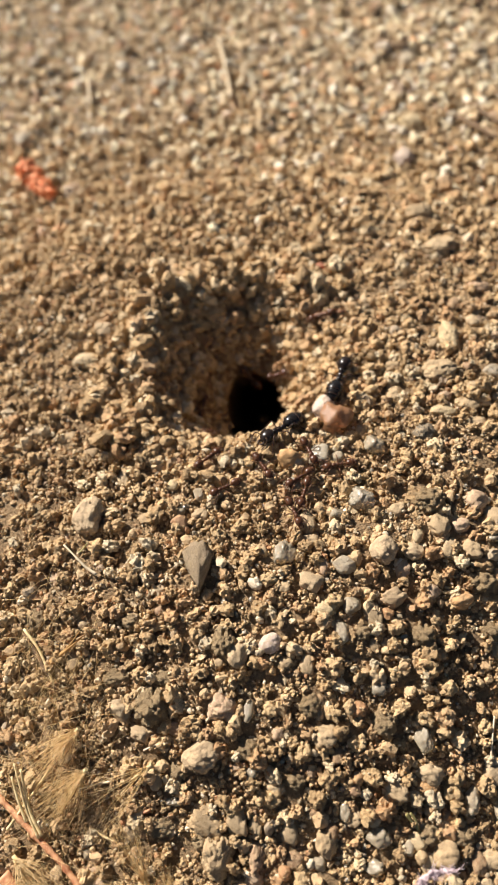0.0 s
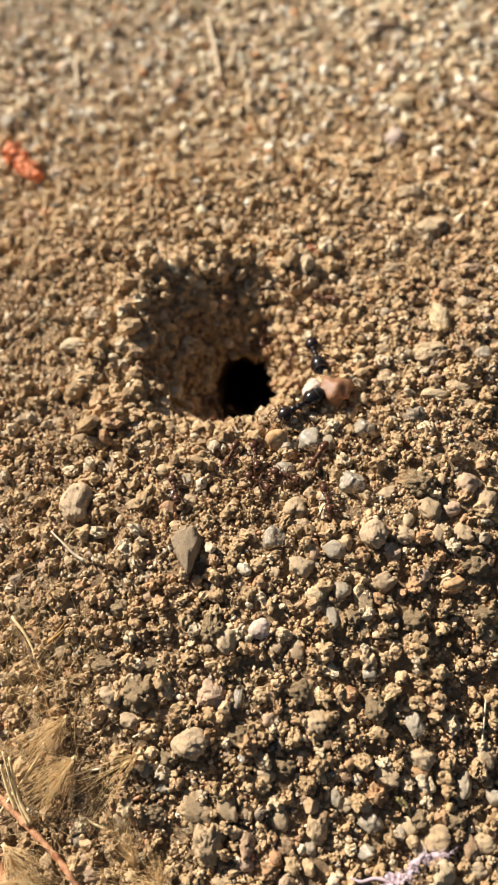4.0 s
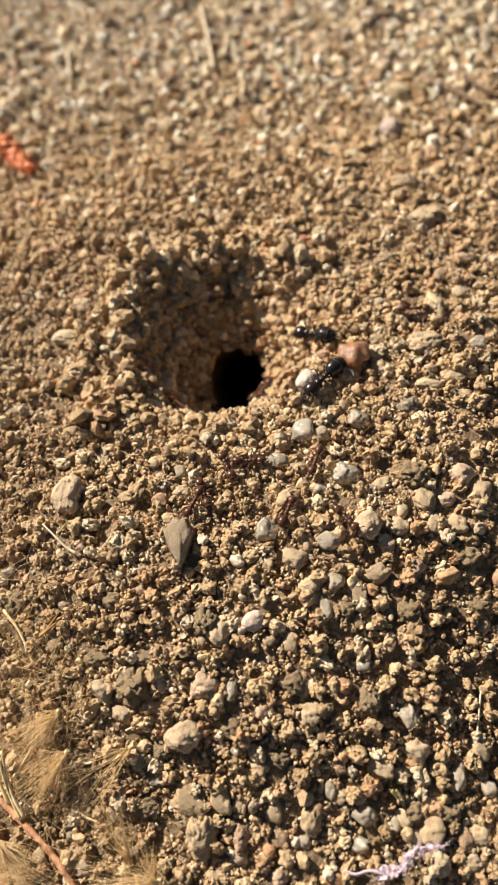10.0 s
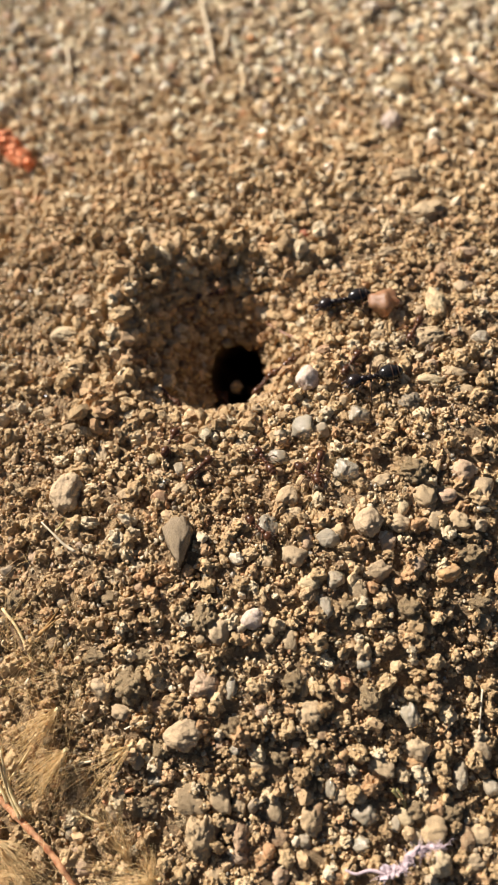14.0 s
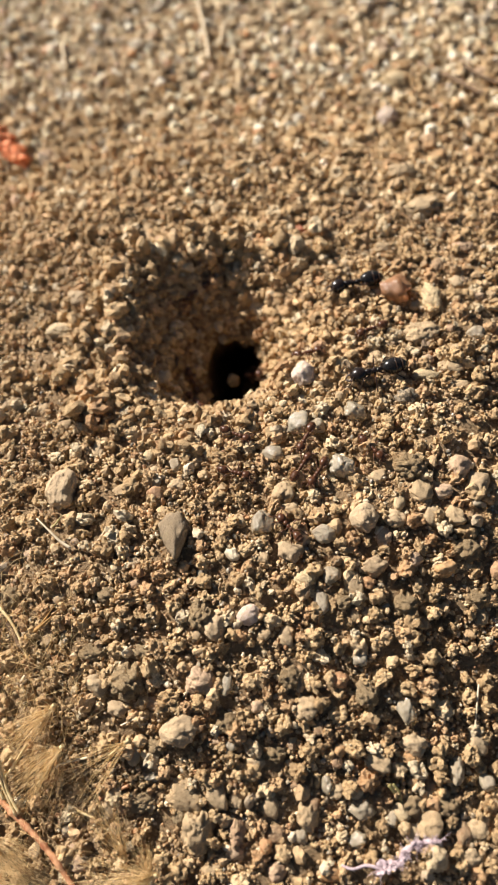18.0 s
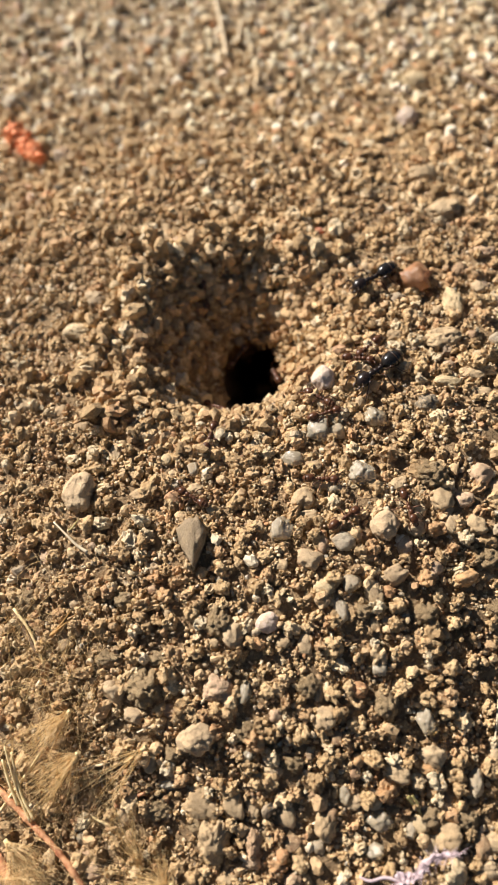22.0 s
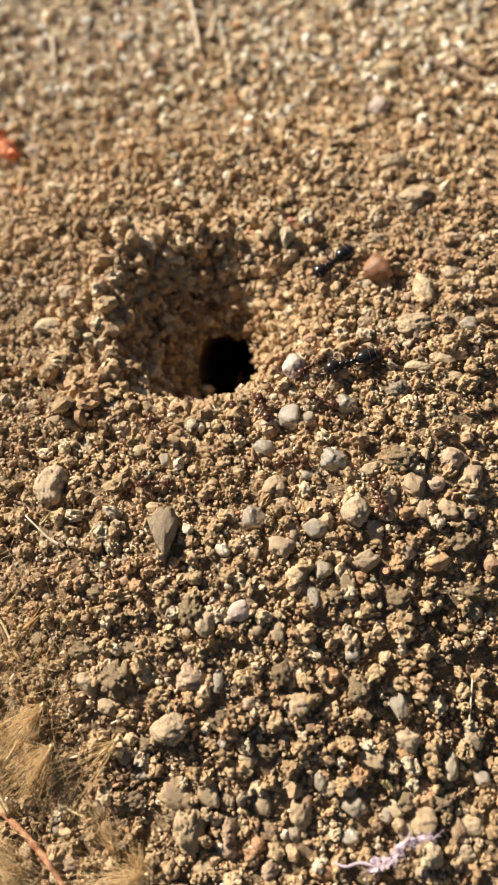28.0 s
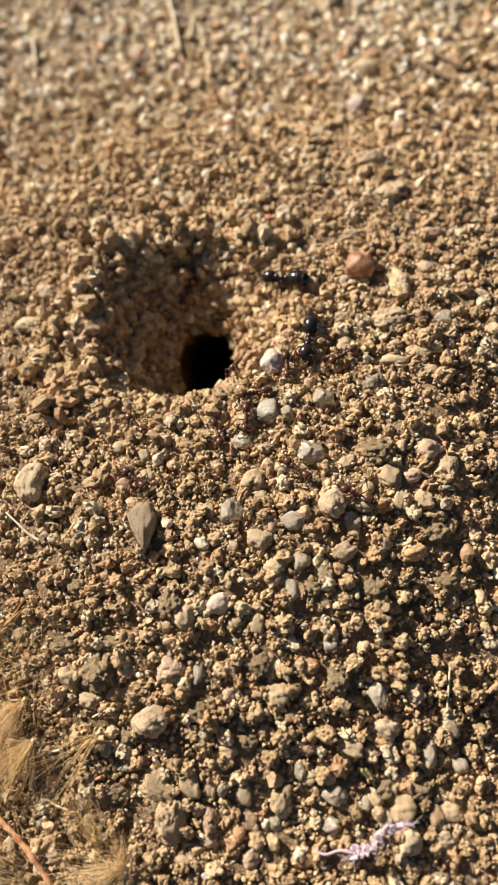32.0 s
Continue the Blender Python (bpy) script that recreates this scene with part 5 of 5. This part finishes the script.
def make_ant(length, shell, limb, label, big):
    """An ant that looks along +x, its feet on z = 0: head, thorax, waist, gaster, feelers and six legs."""
    u = length
    root = tagged(new("ant"), label, "ant", "ants at the nest")
    hs = 1.2 if big else 1.0
    bm = bmesh.new()
    egg(bm, (0, 0, 0), (0.135 * u * hs, 0.12 * u * hs, 0.10 * u * hs), 12)
    fore = BROWN_SHELL if big else shell
    head = part("head", bm, fore, root)
    head.location = (0.33 * u, 0, 0.21 * u)
    for s in (-1, 1):
        bm = bmesh.new()
        tube(bm, bend([(0.10 * u * hs, s * 0.05 * u, -0.03 * u), (0.165 * u * hs, s * 0.062 * u, -0.045 * u), (0.20 * u * hs, s * 0.012 * u, -0.05 * u)], 4), 0.026 * u, 0.008 * u, 7)
        part("mandible", bm, limb, head)
        bm = bmesh.new()
        egg(bm, (0.02 * u, s * 0.108 * u * hs, 0.035 * u), (0.022 * u, 0.012 * u, 0.02 * u), 0, 2)
        part("eye", bm, BLACK_SHELL, head)
        bm = bmesh.new()
        tube(bm, bend([(0.09 * u, s * 0.05 * u, 0.04 * u), (0.15 * u, s * 0.16 * u, 0.10 * u), (0.21 * u, s * 0.20 * u, 0.02 * u), (0.31 * u, s * 0.17 * u, -0.06 * u)], 4), 0.010 * u, 0.012 * u, 6)
        part("feeler", bm, limb, head)
    bm = bmesh.new()
    egg(bm, (0.14 * u, 0, 0.215 * u), (0.085 * u, 0.066 * u, 0.068 * u))
    egg(bm, (0.03 * u, 0, 0.205 * u), (0.09 * u, 0.056 * u, 0.058 * u))
    egg(bm, (-0.07 * u, 0, 0.20 * u), (0.07 * u, 0.05 * u, 0.055 * u))
    part("thorax", bm, fore, root)
    bm = bmesh.new()
    egg(bm, (-0.15 * u, 0, 0.195 * u), (0.035 * u, 0.03 * u, 0.045 * u), 0, 2)
    egg(bm, (-0.205 * u, 0, 0.20 * u), (0.035 * u, 0.034 * u, 0.042 * u), 0, 2)
    part("waist", bm, limb, root)
    bm = bmesh.new()
    wide = 1.4 if big else 1.0
    for v in egg(bm, (0, 0, 0), (0.175 * u * wide, 0.118 * u * wide, 0.108 * u * wide), -8):
        k = v.co.x / (0.175 * u * wide)
        v.co.y *= 1.0 - 0.22 * max(-k, 0) + 0.02 * math.sin(k * 14)
        v.co.z *= 1.0 - 0.22 * max(-k, 0) + 0.02 * math.sin(k * 14)
    gaster = part("gaster", bm, shell, root)
    for x, r in ((0.085, 0.86), (-0.01, 1.0), (-0.095, 0.85)):
        # pale skin between the plates
        bm = bmesh.new()
        ring = [Vector((x * u * wide, 0.117 * u * wide * r * math.cos(a), 0.107 * u * wide * r * math.sin(a))) for a in (i * math.pi / 10 for i in range(21))]
        tube(bm, ring, 0.010 * u, 0.010 * u, 5)
        part("band", bm, limb, gaster, "narrow paler band between the plates")
    gaster.location = (-0.365 * u, 0, 0.205 * u)
    legs = []
    for s in (-1, 1):
        for x, a in HIPS:
            c, d = math.cos(radians(a)), s * math.sin(radians(a))
            bm = bmesh.new()
            knee, shin, foot = 0.19 * u, 0.33 * u, 0.46 * u
            tube(bm, bend([(0, 0, 0), (0.06 * u * c, 0.06 * u * d, 0.0), (knee * c, knee * d, 0.09 * u), (shin * c, shin * d, -0.06 * u), (foot * c, foot * d, -0.17 * u)], 4), 0.020 * u, 0.007 * u, 6)
            leg = part("leg", bm, limb, root)
            leg.location = (x * u, s * 0.045 * u, 0.175 * u)
            legs.append(leg)
    return root


def stand(x, y, heading, up=0.0005):
    """A pose on the mound's surface, leaning with the slope."""
    e = 0.0018
    hx = float(height(x + e, y, False) - height(x - e, y, False)) / (2 * e)
    hy = float(height(x, y + e, False) - height(x, y - e, False)) / (2 * e)
    n = Vector((-hx, -hy, 1)).normalized()
    f = Vector((math.cos(radians(heading)), math.sin(radians(heading)), 0))
    f = (f - n * f.dot(n)).normalized()
    m = Matrix((f, n.cross(f), n)).transposed().to_4x4()
    return Matrix.Translation((x, y, float(height(x, y, False)) + up)) @ m


def along(way, t):
    """The place on a way at a time; it rests before its first and after its last row."""
    ts = [r[0] for r in way]
    k = [np.interp(t, ts, [r[i] for r in way]) for i in range(1, len(way[0]))]
    return k


def short_turn(a, b, most):
    d = (b - a + 180) % 360 - 180
    return a + max(-most, min(most, d))


HAULER_WAY = [(0, 0.01985, -0.00156, 60), (1, 0.01924, -0.00049, 70), (2, 0.01886, 0.00037, 84), (3, 0.01834, 0.00097, 96), (6, 0.01944, 0.00015, 111), (8, 0.01915, 0.00079, 132), (9, 0.01915, 0.00182, 142), (10, 0.01933, 0.00202, 145), (11, 0.02011, 0.00262, 154), (12, 0.02129, 0.00238, 163), (14, 0.02310, 0.00498, 181), (17, 0.02546, 0.00639, 175), (20, 0.02566, 0.00750, 198), (21, 0.02573, 0.00735, 190), (22, 0.02557, 0.00815, 205), (23, 0.02557, 0.00756, 188), (25, 0.02531, 0.00802, 192), (28, 0.02427, 0.00910, 212), (29, 0.02437, 0.00977, 218), (30, 0.02423, 0.01016, 230), (31, 0.02325, 0.00989, 216), (32, 0.02089, 0.00726, 151)]
SECOND_WAY = [(0, 0.01082, -0.00837, -144), (1, 0.01268, -0.00824, -174), (2, 0.01376, -0.00759, -164), (3, 0.01398, -0.00786, -158), (6, 0.01574, -0.00738, -150), (8, 0.01684, -0.00655, -155), (9, 0.01782, -0.00568, -146), (10, 0.01865, -0.00585, -142), (11, 0.01947, -0.00553, -141), (12, 0.02139, -0.00686, -164), (14, 0.02416, -0.00767, -178), (17, 0.02571, -0.00789, 171), (20, 0.02409, -0.00701, -154), (21, 0.02327, -0.00674, -156), (22, 0.02321, -0.00621, -151), (23, 0.02344, -0.00624, -150), (25, 0.02419, -0.00703, -163), (28, 0.02320, -0.00703, -175), (29, 0.02208, -0.00504, -137), (30, 0.02188, -0.00393, -126), (31, 0.02153, -0.00447, -112), (32, 0.02173, -0.00375, -110)]
AMBER_WAY = [(0, 0.01780, -0.00744), (1, 0.01766, -0.00715), (2, 0.01826, -0.00646), (3, 0.01867, -0.00639), (6, 0.02072, -0.00571), (7, 0.02122, -0.00581), (8, 0.02192, -0.00463), (9, 0.02250, -0.00313), (10, 0.02298, -0.00299), (11, 0.02397, -0.00090), (12, 0.02536, 0.00087), (13, 0.02681, 0.00349), (14, 0.02812, 0.00366), (17, 0.03047, 0.00489), (18, 0.03041, 0.00469), (20, 0.03084, 0.00702), (21, 0.03093, 0.00614), (22, 0.03091, 0.00746), (23, 0.03068, 0.00636), (25, 0.03029, 0.00695), (28, 0.02967, 0.00691), (29, 0.02938, 0.00679), (30, 0.02967, 0.00682), (31, 0.02955, 0.00690), (32, 0.03020, 0.00651)]
ORANGE_WAY = [(0, 0.01111, -0.01174), (1, 0.01118, -0.01154), (2, 0.01140, -0.01174), (3, 0.01112, -0.01203), (6, 0.01060, -0.00980), (7, 0.00916, -0.00909), (8, 0.00889, -0.00859)]
STICK_WAY = [(0, 0.01965, 0.00999, 0), (3, 0.01902, 0.00739, 10), (6, 0.01550, 0.00800, 3), (7, 0.01816, 0.00682, 60), (8, 0.01758, 0.00694, 65), (9, 0.01737, 0.00648, 65), (10, 0.01759, 0.00639, 65), (11, 0.01692, 0.00695, 75), (12, 0.01551, 0.00716, 85), (13, 0.01403, 0.00794, 120), (14, 0.01522, 0.00649, 150)]
CRUMB_WAY = [(14, 0.00769, 0.00481), (17, 0.00816, 0.00522), (18, 0.00785, 0.00508), (19, 0.00927, 0.00527), (20, 0.00926, 0.00563), (21, 0.01027, 0.00621)]
CHIP_WAY = [(22, 0.00153, -0.00049), (23, 0.00491, 0.00237), (25, 0.00473, 0.00212), (28, 0.00510, 0.00212), (29, 0.00491, 0.00217), (30, 0.00494, 0.00192)]
WORKER_WAYS = []
WORKER_WAYS.append([(0, 0.00151, -0.01034), (1, 0.00249, -0.00976), (2, 0.00336, -0.00952), (3, 0.00547, 0.00285), (30, 0.02822, -0.00647), (31, 0.02514, -0.00699)])
WORKER_WAYS.append([(0, 0.00308, -0.01480), (3, -0.00362, -0.01713), (6, 0.00206, -0.01417), (8, 0.00230, -0.02073), (9, 0.00261, -0.01913), (10, 0.00233, -0.01845), (11, 0.00307, -0.01876), (13, 0.00671, -0.02153), (14, 0.00806, -0.02434), (17, 0.01114, -0.02622), (18, 0.01167, -0.02531), (20, 0.00662, -0.02388), (21, -0.00025, -0.01898), (25, -0.00143, -0.01797)])
WORKER_WAYS.append([(0, 0.00795, -0.01265), (1, 0.00860, -0.01411), (2, 0.00670, -0.01060), (11, 0.00041, -0.02059), (12, -0.00155, -0.01592), (13, -0.00059, -0.01898), (14, 0.00233, -0.01553), (20, 0.00887, -0.01855), (21, 0.01454, -0.02336), (22, 0.01589, -0.02399), (23, 0.01405, -0.02242), (25, 0.01578, -0.02217), (28, 0.01210, -0.01042), (29, 0.01262, -0.01028), (30, 0.01395, 0.00090), (31, 0.01336, -0.00303)])
WORKER_WAYS.append([(0, 0.01379, -0.01151), (2, 0.01532, -0.01685), (6, 0.01580, -0.02403), (7, 0.01448, -0.02150), (8, 0.01742, -0.02400), (12, 0.01799, -0.02490), (13, 0.01553, -0.02060), (14, 0.00984, -0.01592), (17, 0.02030, -0.01527), (18, 0.02254, -0.01739), (20, 0.02241, -0.02075), (21, 0.02282, -0.02437), (22, 0.02281, -0.02380), (23, 0.02227, -0.02441), (25, 0.02552, -0.01510), (28, 0.01907, -0.01109), (30, 0.01968, -0.01094), (31, 0.01385, -0.00945)])
WORKER_WAYS.append([(0, 0.01228, -0.01705), (2, 0.01206, -0.01755), (3, 0.01137, -0.01682), (6, 0.01138, -0.01644), (7, 0.01023, -0.01694), (8, 0.00987, -0.01847), (10, 0.00537, -0.01542), (11, 0.00605, -0.01153), (13, -0.00081, -0.01228), (14, -0.00081, -0.01136), (17, 0.00300, -0.01015), (18, 0.00748, -0.01253), (20, 0.00318, -0.01115), (21, 0.00316, -0.01117), (22, 0.00226, -0.01126), (23, 0.00355, -0.01182), (25, -0.00067, -0.01077)])
WORKER_WAYS.append([(0, 0.01074, -0.01936), (1, 0.01086, -0.01982), (2, 0.00959, -0.01841), (6, 0.00664, -0.01542), (8, 0.00684, -0.01507), (9, 0.00833, -0.01519), (10, 0.00813, -0.01526), (11, 0.00967, -0.01540), (12, 0.01895, -0.01041), (14, 0.02239, -0.00459), (18, 0.01541, -0.01452), (20, 0.01521, -0.01494), (21, 0.01546, -0.01400), (22, 0.01609, -0.01054), (23, 0.02407, -0.01797), (25, 0.02387, -0.01748), (28, 0.02269, -0.02426), (30, 0.02420, -0.02514), (31, 0.02263, -0.02481)])
WORKER_WAYS.append([(0, 0.01697, -0.01406), (2, 0.01542, -0.01408), (20, 0.01603, -0.01988), (21, 0.01859, -0.01976), (22, 0.01572, -0.00817), (23, 0.00863, -0.01052), (28, 0.00865, -0.01105), (29, 0.00872, -0.01400)])
WORKER_WAYS.append([(0, 0.01202, -0.01496), (1, 0.01097, -0.01546), (2, 0.01069, -0.01501), (3, 0.00825, -0.01377), (6, 0.00821, -0.01243), (7, 0.00796, -0.01189), (8, 0.00469, -0.02305), (9, 0.00930, -0.02307), (10, 0.01148, -0.02233), (11, 0.01145, -0.01965), (12, 0.01381, -0.01709), (13, 0.01326, -0.01718), (14, 0.01457, -0.01866), (17, 0.01429, -0.01863), (18, 0.01431, -0.01814), (20, 0.01394, -0.01778), (21, 0.01237, -0.02090), (22, 0.01423, -0.01897), (23, 0.01476, -0.01840), (25, 0.01410, -0.01846), (28, 0.01424, -0.01845), (29, 0.01322, -0.02068), (30, 0.01805, -0.02116), (31, 0.01688, -0.02059)])
WORKER_WAYS.append([(3, 0.01927, 0.01010), (10, 0.03204, 0.00253), (11, 0.03190, 0.00326), (14, 0.03086, -0.00156), (17, 0.02915, -0.00054), (18, 0.02615, -0.00099), (22, 0.02287, -0.00228), (28, 0.01862, -0.00607), (29, 0.01817, -0.00599), (30, 0.01819, -0.00607), (31, 0.01837, -0.00657)])
WORKER_WAYS.append([(0, 0.00121, -0.00338), (1, 0.00335, 0.00004), (2, 0.00444, 0.00224), (3, 0.00262, -0.00001), (6, 0.00465, 0.00325), (8, 0.00198, 0.00012), (9, -0.00025, -0.00382), (10, -0.00024, -0.00310), (13, -0.00148, -0.00303), (14, -0.00139, -0.00297), (17, 0.00254, 0.00462), (20, 0.00038, -0.00009), (22, 0.00677, 0.00797), (25, 0.00744, 0.01006), (28, -0.00004, 0.00823), (30, 0.01253, 0.01409), (31, 0.00903, 0.01501)])
WORKER_WAYS.append([(0, 0.00832, 0.00861), (1, 0.00777, 0.00975), (2, 0.01061, 0.01206), (3, 0.01342, 0.01093), (6, 0.01077, 0.00761), (8, 0.01767, 0.01265), (9, 0.00773, 0.01418), (22, 0.00362, 0.01405), (25, 0.00626, 0.01363), (28, 0.00717, 0.01232), (30, 0.00711, 0.01231), (31, 0.00772, 0.01305)])
WORKER_WAYS.append([(0, 0.01267, 0.00676), (1, 0.01892, 0.00673), (9, 0.01079, -0.00079), (10, 0.01211, -0.00221), (13, 0.00741, -0.00840), (14, 0.00555, 0.00151), (17, 0.00186, -0.00127), (20, 0.00256, -0.00281)])
WORKER_WAYS.append([(1, 0.00053, 0.00345), (2, 0.00083, 0.00473), (3, 0.00652, -0.00788), (6, 0.00063, 0.00522), (8, -0.00051, 0.00406), (10, 0.00349, 0.00011), (13, 0.00458, 0.00265), (14, 0.01195, -0.00152), (17, 0.01134, 0.00611), (20, 0.01213, -0.00158), (22, 0.01227, 0.00259), (25, 0.01056, -0.00774), (28, 0.00990, 0.00206), (30, 0.01368, -0.00746), (31, 0.01231, -0.01284)])
STEPS = [i * 0.5 for i in range(65)]
ANTS = []
rnd = random.Random(5)

hauler = make_ant(0.0064, BLACK_SHELL, DARK_LIMB, "large shiny black ant hauling an amber grain", True)
guard = make_ant(0.0064, BLACK_SHELL, DARK_LIMB, "large shiny black ant striding beside the nest hole", True)
ANTS += [(hauler, HAULER_WAY), (guard, SECOND_WAY)]
worker = make_ant(0.0042, RED_SHELL, RED_LIMB, "small reddish brown worker ant on the spoil mound", False)
for i, way in enumerate(WORKER_WAYS):
    ant = worker if i == 0 else copy_thing(worker, Matrix())
    ANTS.append((ant, way))


def loose(name, sizes, seed, mat, label, category, sharp=0.5):
    verts, faces = lump(seed, 3, 0.45, sharp, 0.2)
    ob = new(name, mesh_from(name, verts / np.abs(verts).max(0) * np.array(sizes), faces, mat))
    return tagged(ob, label, category)


AMBER = mineral("amber_grain", [(0.0, (0.52, 0.27, 0.14)), (1.0, (0.52, 0.27, 0.14))], 0.36, 4500.0, 0.35, 700.0, 0.5, speck=0.3)
RUST = mineral("rusty_grain", [(0.0, (0.55, 0.33, 0.15)), (1.0, (0.55, 0.33, 0.15))], 0.6, 2500.0, 0.5, 700.0)
amber = loose("amber_grain", (0.0023, 0.0021, 0.0017), 303, AMBER, "rosy amber translucent grain hauled by a black ant", "pebble", 0.0)
rusty = loose("rusty_grain", (0.0017, 0.0014, 0.0013), 302, RUST, "orange-brown grain being carried into the nest", "pebble")
crumb = loose("soil_crumb", (0.0010, 0.0010, 0.0009), 303, PEBBLE_KINDS["C"][0], "ochre crumb carried out of the dark nest hole", "pebble")
chip = loose("quartz_chip", (0.0012, 0.0011, 0.0010), 304, PEBBLE_KINDS["Y"][0], "pale chip dropped at the edge of the nest hole", "pebble")
BROWN_STALK = plain("brown_stalk", (0.16, 0.07, 0.035), (0.30, 0.15, 0.08), 0.6)
bm = bmesh.new()
tube(bm, bend([(-0.0028, 0, 0), (-0.0008, 0.0002, 0.0002), (0.0028, 0, 0)], 5), 0.00028, 0.00018, 7)
stick = tagged(part("twig", bm, BROWN_STALK), "reddish dry stalk piece dragged by the ants", "twig")


def grain_rows(way, lift, roll):
    rows = []
    for t in STEPS:
        x, y = along(way, t)[:2]
        m = stand(x, y, roll * t, lift)
        rows.append((t, m))
    return rows


def into_hole(rows, after, before=None):
    """Down in the shaft, out of reach of the light, from one time on or up to one time."""
    deep = pose(HOLE[0] + 0.0016, HOLE[1] + 0.0135, -0.0265)
    return [(t, deep if t >= after or (before is not None and t <= before) else m) for t, m in rows]


def motions():
    for ant, way in ANTS:
        has_heading = len(way[0]) > 3
        heading, rows, at, walked, gone = None, [], None, 0.0, []
        for t in STEPS:
            k = along([(r[0], r[1], r[2]) for r in way], t)
            if has_heading:
                ts = [r[0] for r in way]
                turn = np.unwrap(np.radians([r[3] for r in way]))
                heading = math.degrees(np.interp(t, ts, turn))
            else:
                a = along(way, t + 0.6)
                b = along(way, t - 0.6)
                dx, dy = a[0] - b[0], a[1] - b[1]
                if heading is None:
                    heading = math.degrees(math.atan2(dy, dx)) if math.hypot(dx, dy) > 1e-5 else rnd.uniform(0, 360)
                elif math.hypot(dx, dy) > 0.0004:
                    heading = short_turn(heading, math.degrees(math.atan2(dy, dx)), 55)
                else:
                    heading += rnd.uniform(-14, 14)
            walked += math.hypot(k[0] - at[0], k[1] - at[1]) if at else 0
            at = k
            gone.append((t, walked))
            rows.append((t, stand(k[0], k[1], heading)))
        walk(ant, rows)
        for i, leg in enumerate(o for o in ant.children if o.name.startswith("leg")):
            phase = math.pi * ((i + i // 3) % 2)
            base = leg.matrix_basis.to_translation()
            stride = [(t, pose(*base, 0, 0, 17 * math.sin(phase + 1400.0 * d + 0.9 * t))) for t, d in gone]
            walk(leg, stride)
    walk(amber, grain_rows(AMBER_WAY, 0.0014, 3.0))
    walk(rusty, into_hole(grain_rows(ORANGE_WAY, 0.0009, 6.0), 8.9))
    walk(crumb, into_hole(grain_rows(CRUMB_WAY, 0.0004, 5.0), 21.4, 13.4))
    walk(chip, into_hole(grain_rows(CHIP_WAY, 0.0017, 1.0), 30.4, 21.2))
    sticks = []
    for t in STEPS:
        x, y, a = along(STICK_WAY, t)
        sticks.append((t, stand(x, y, a - 9, 0.0010)))
    walk(stick, into_hole(sticks, 16.0))


motions()
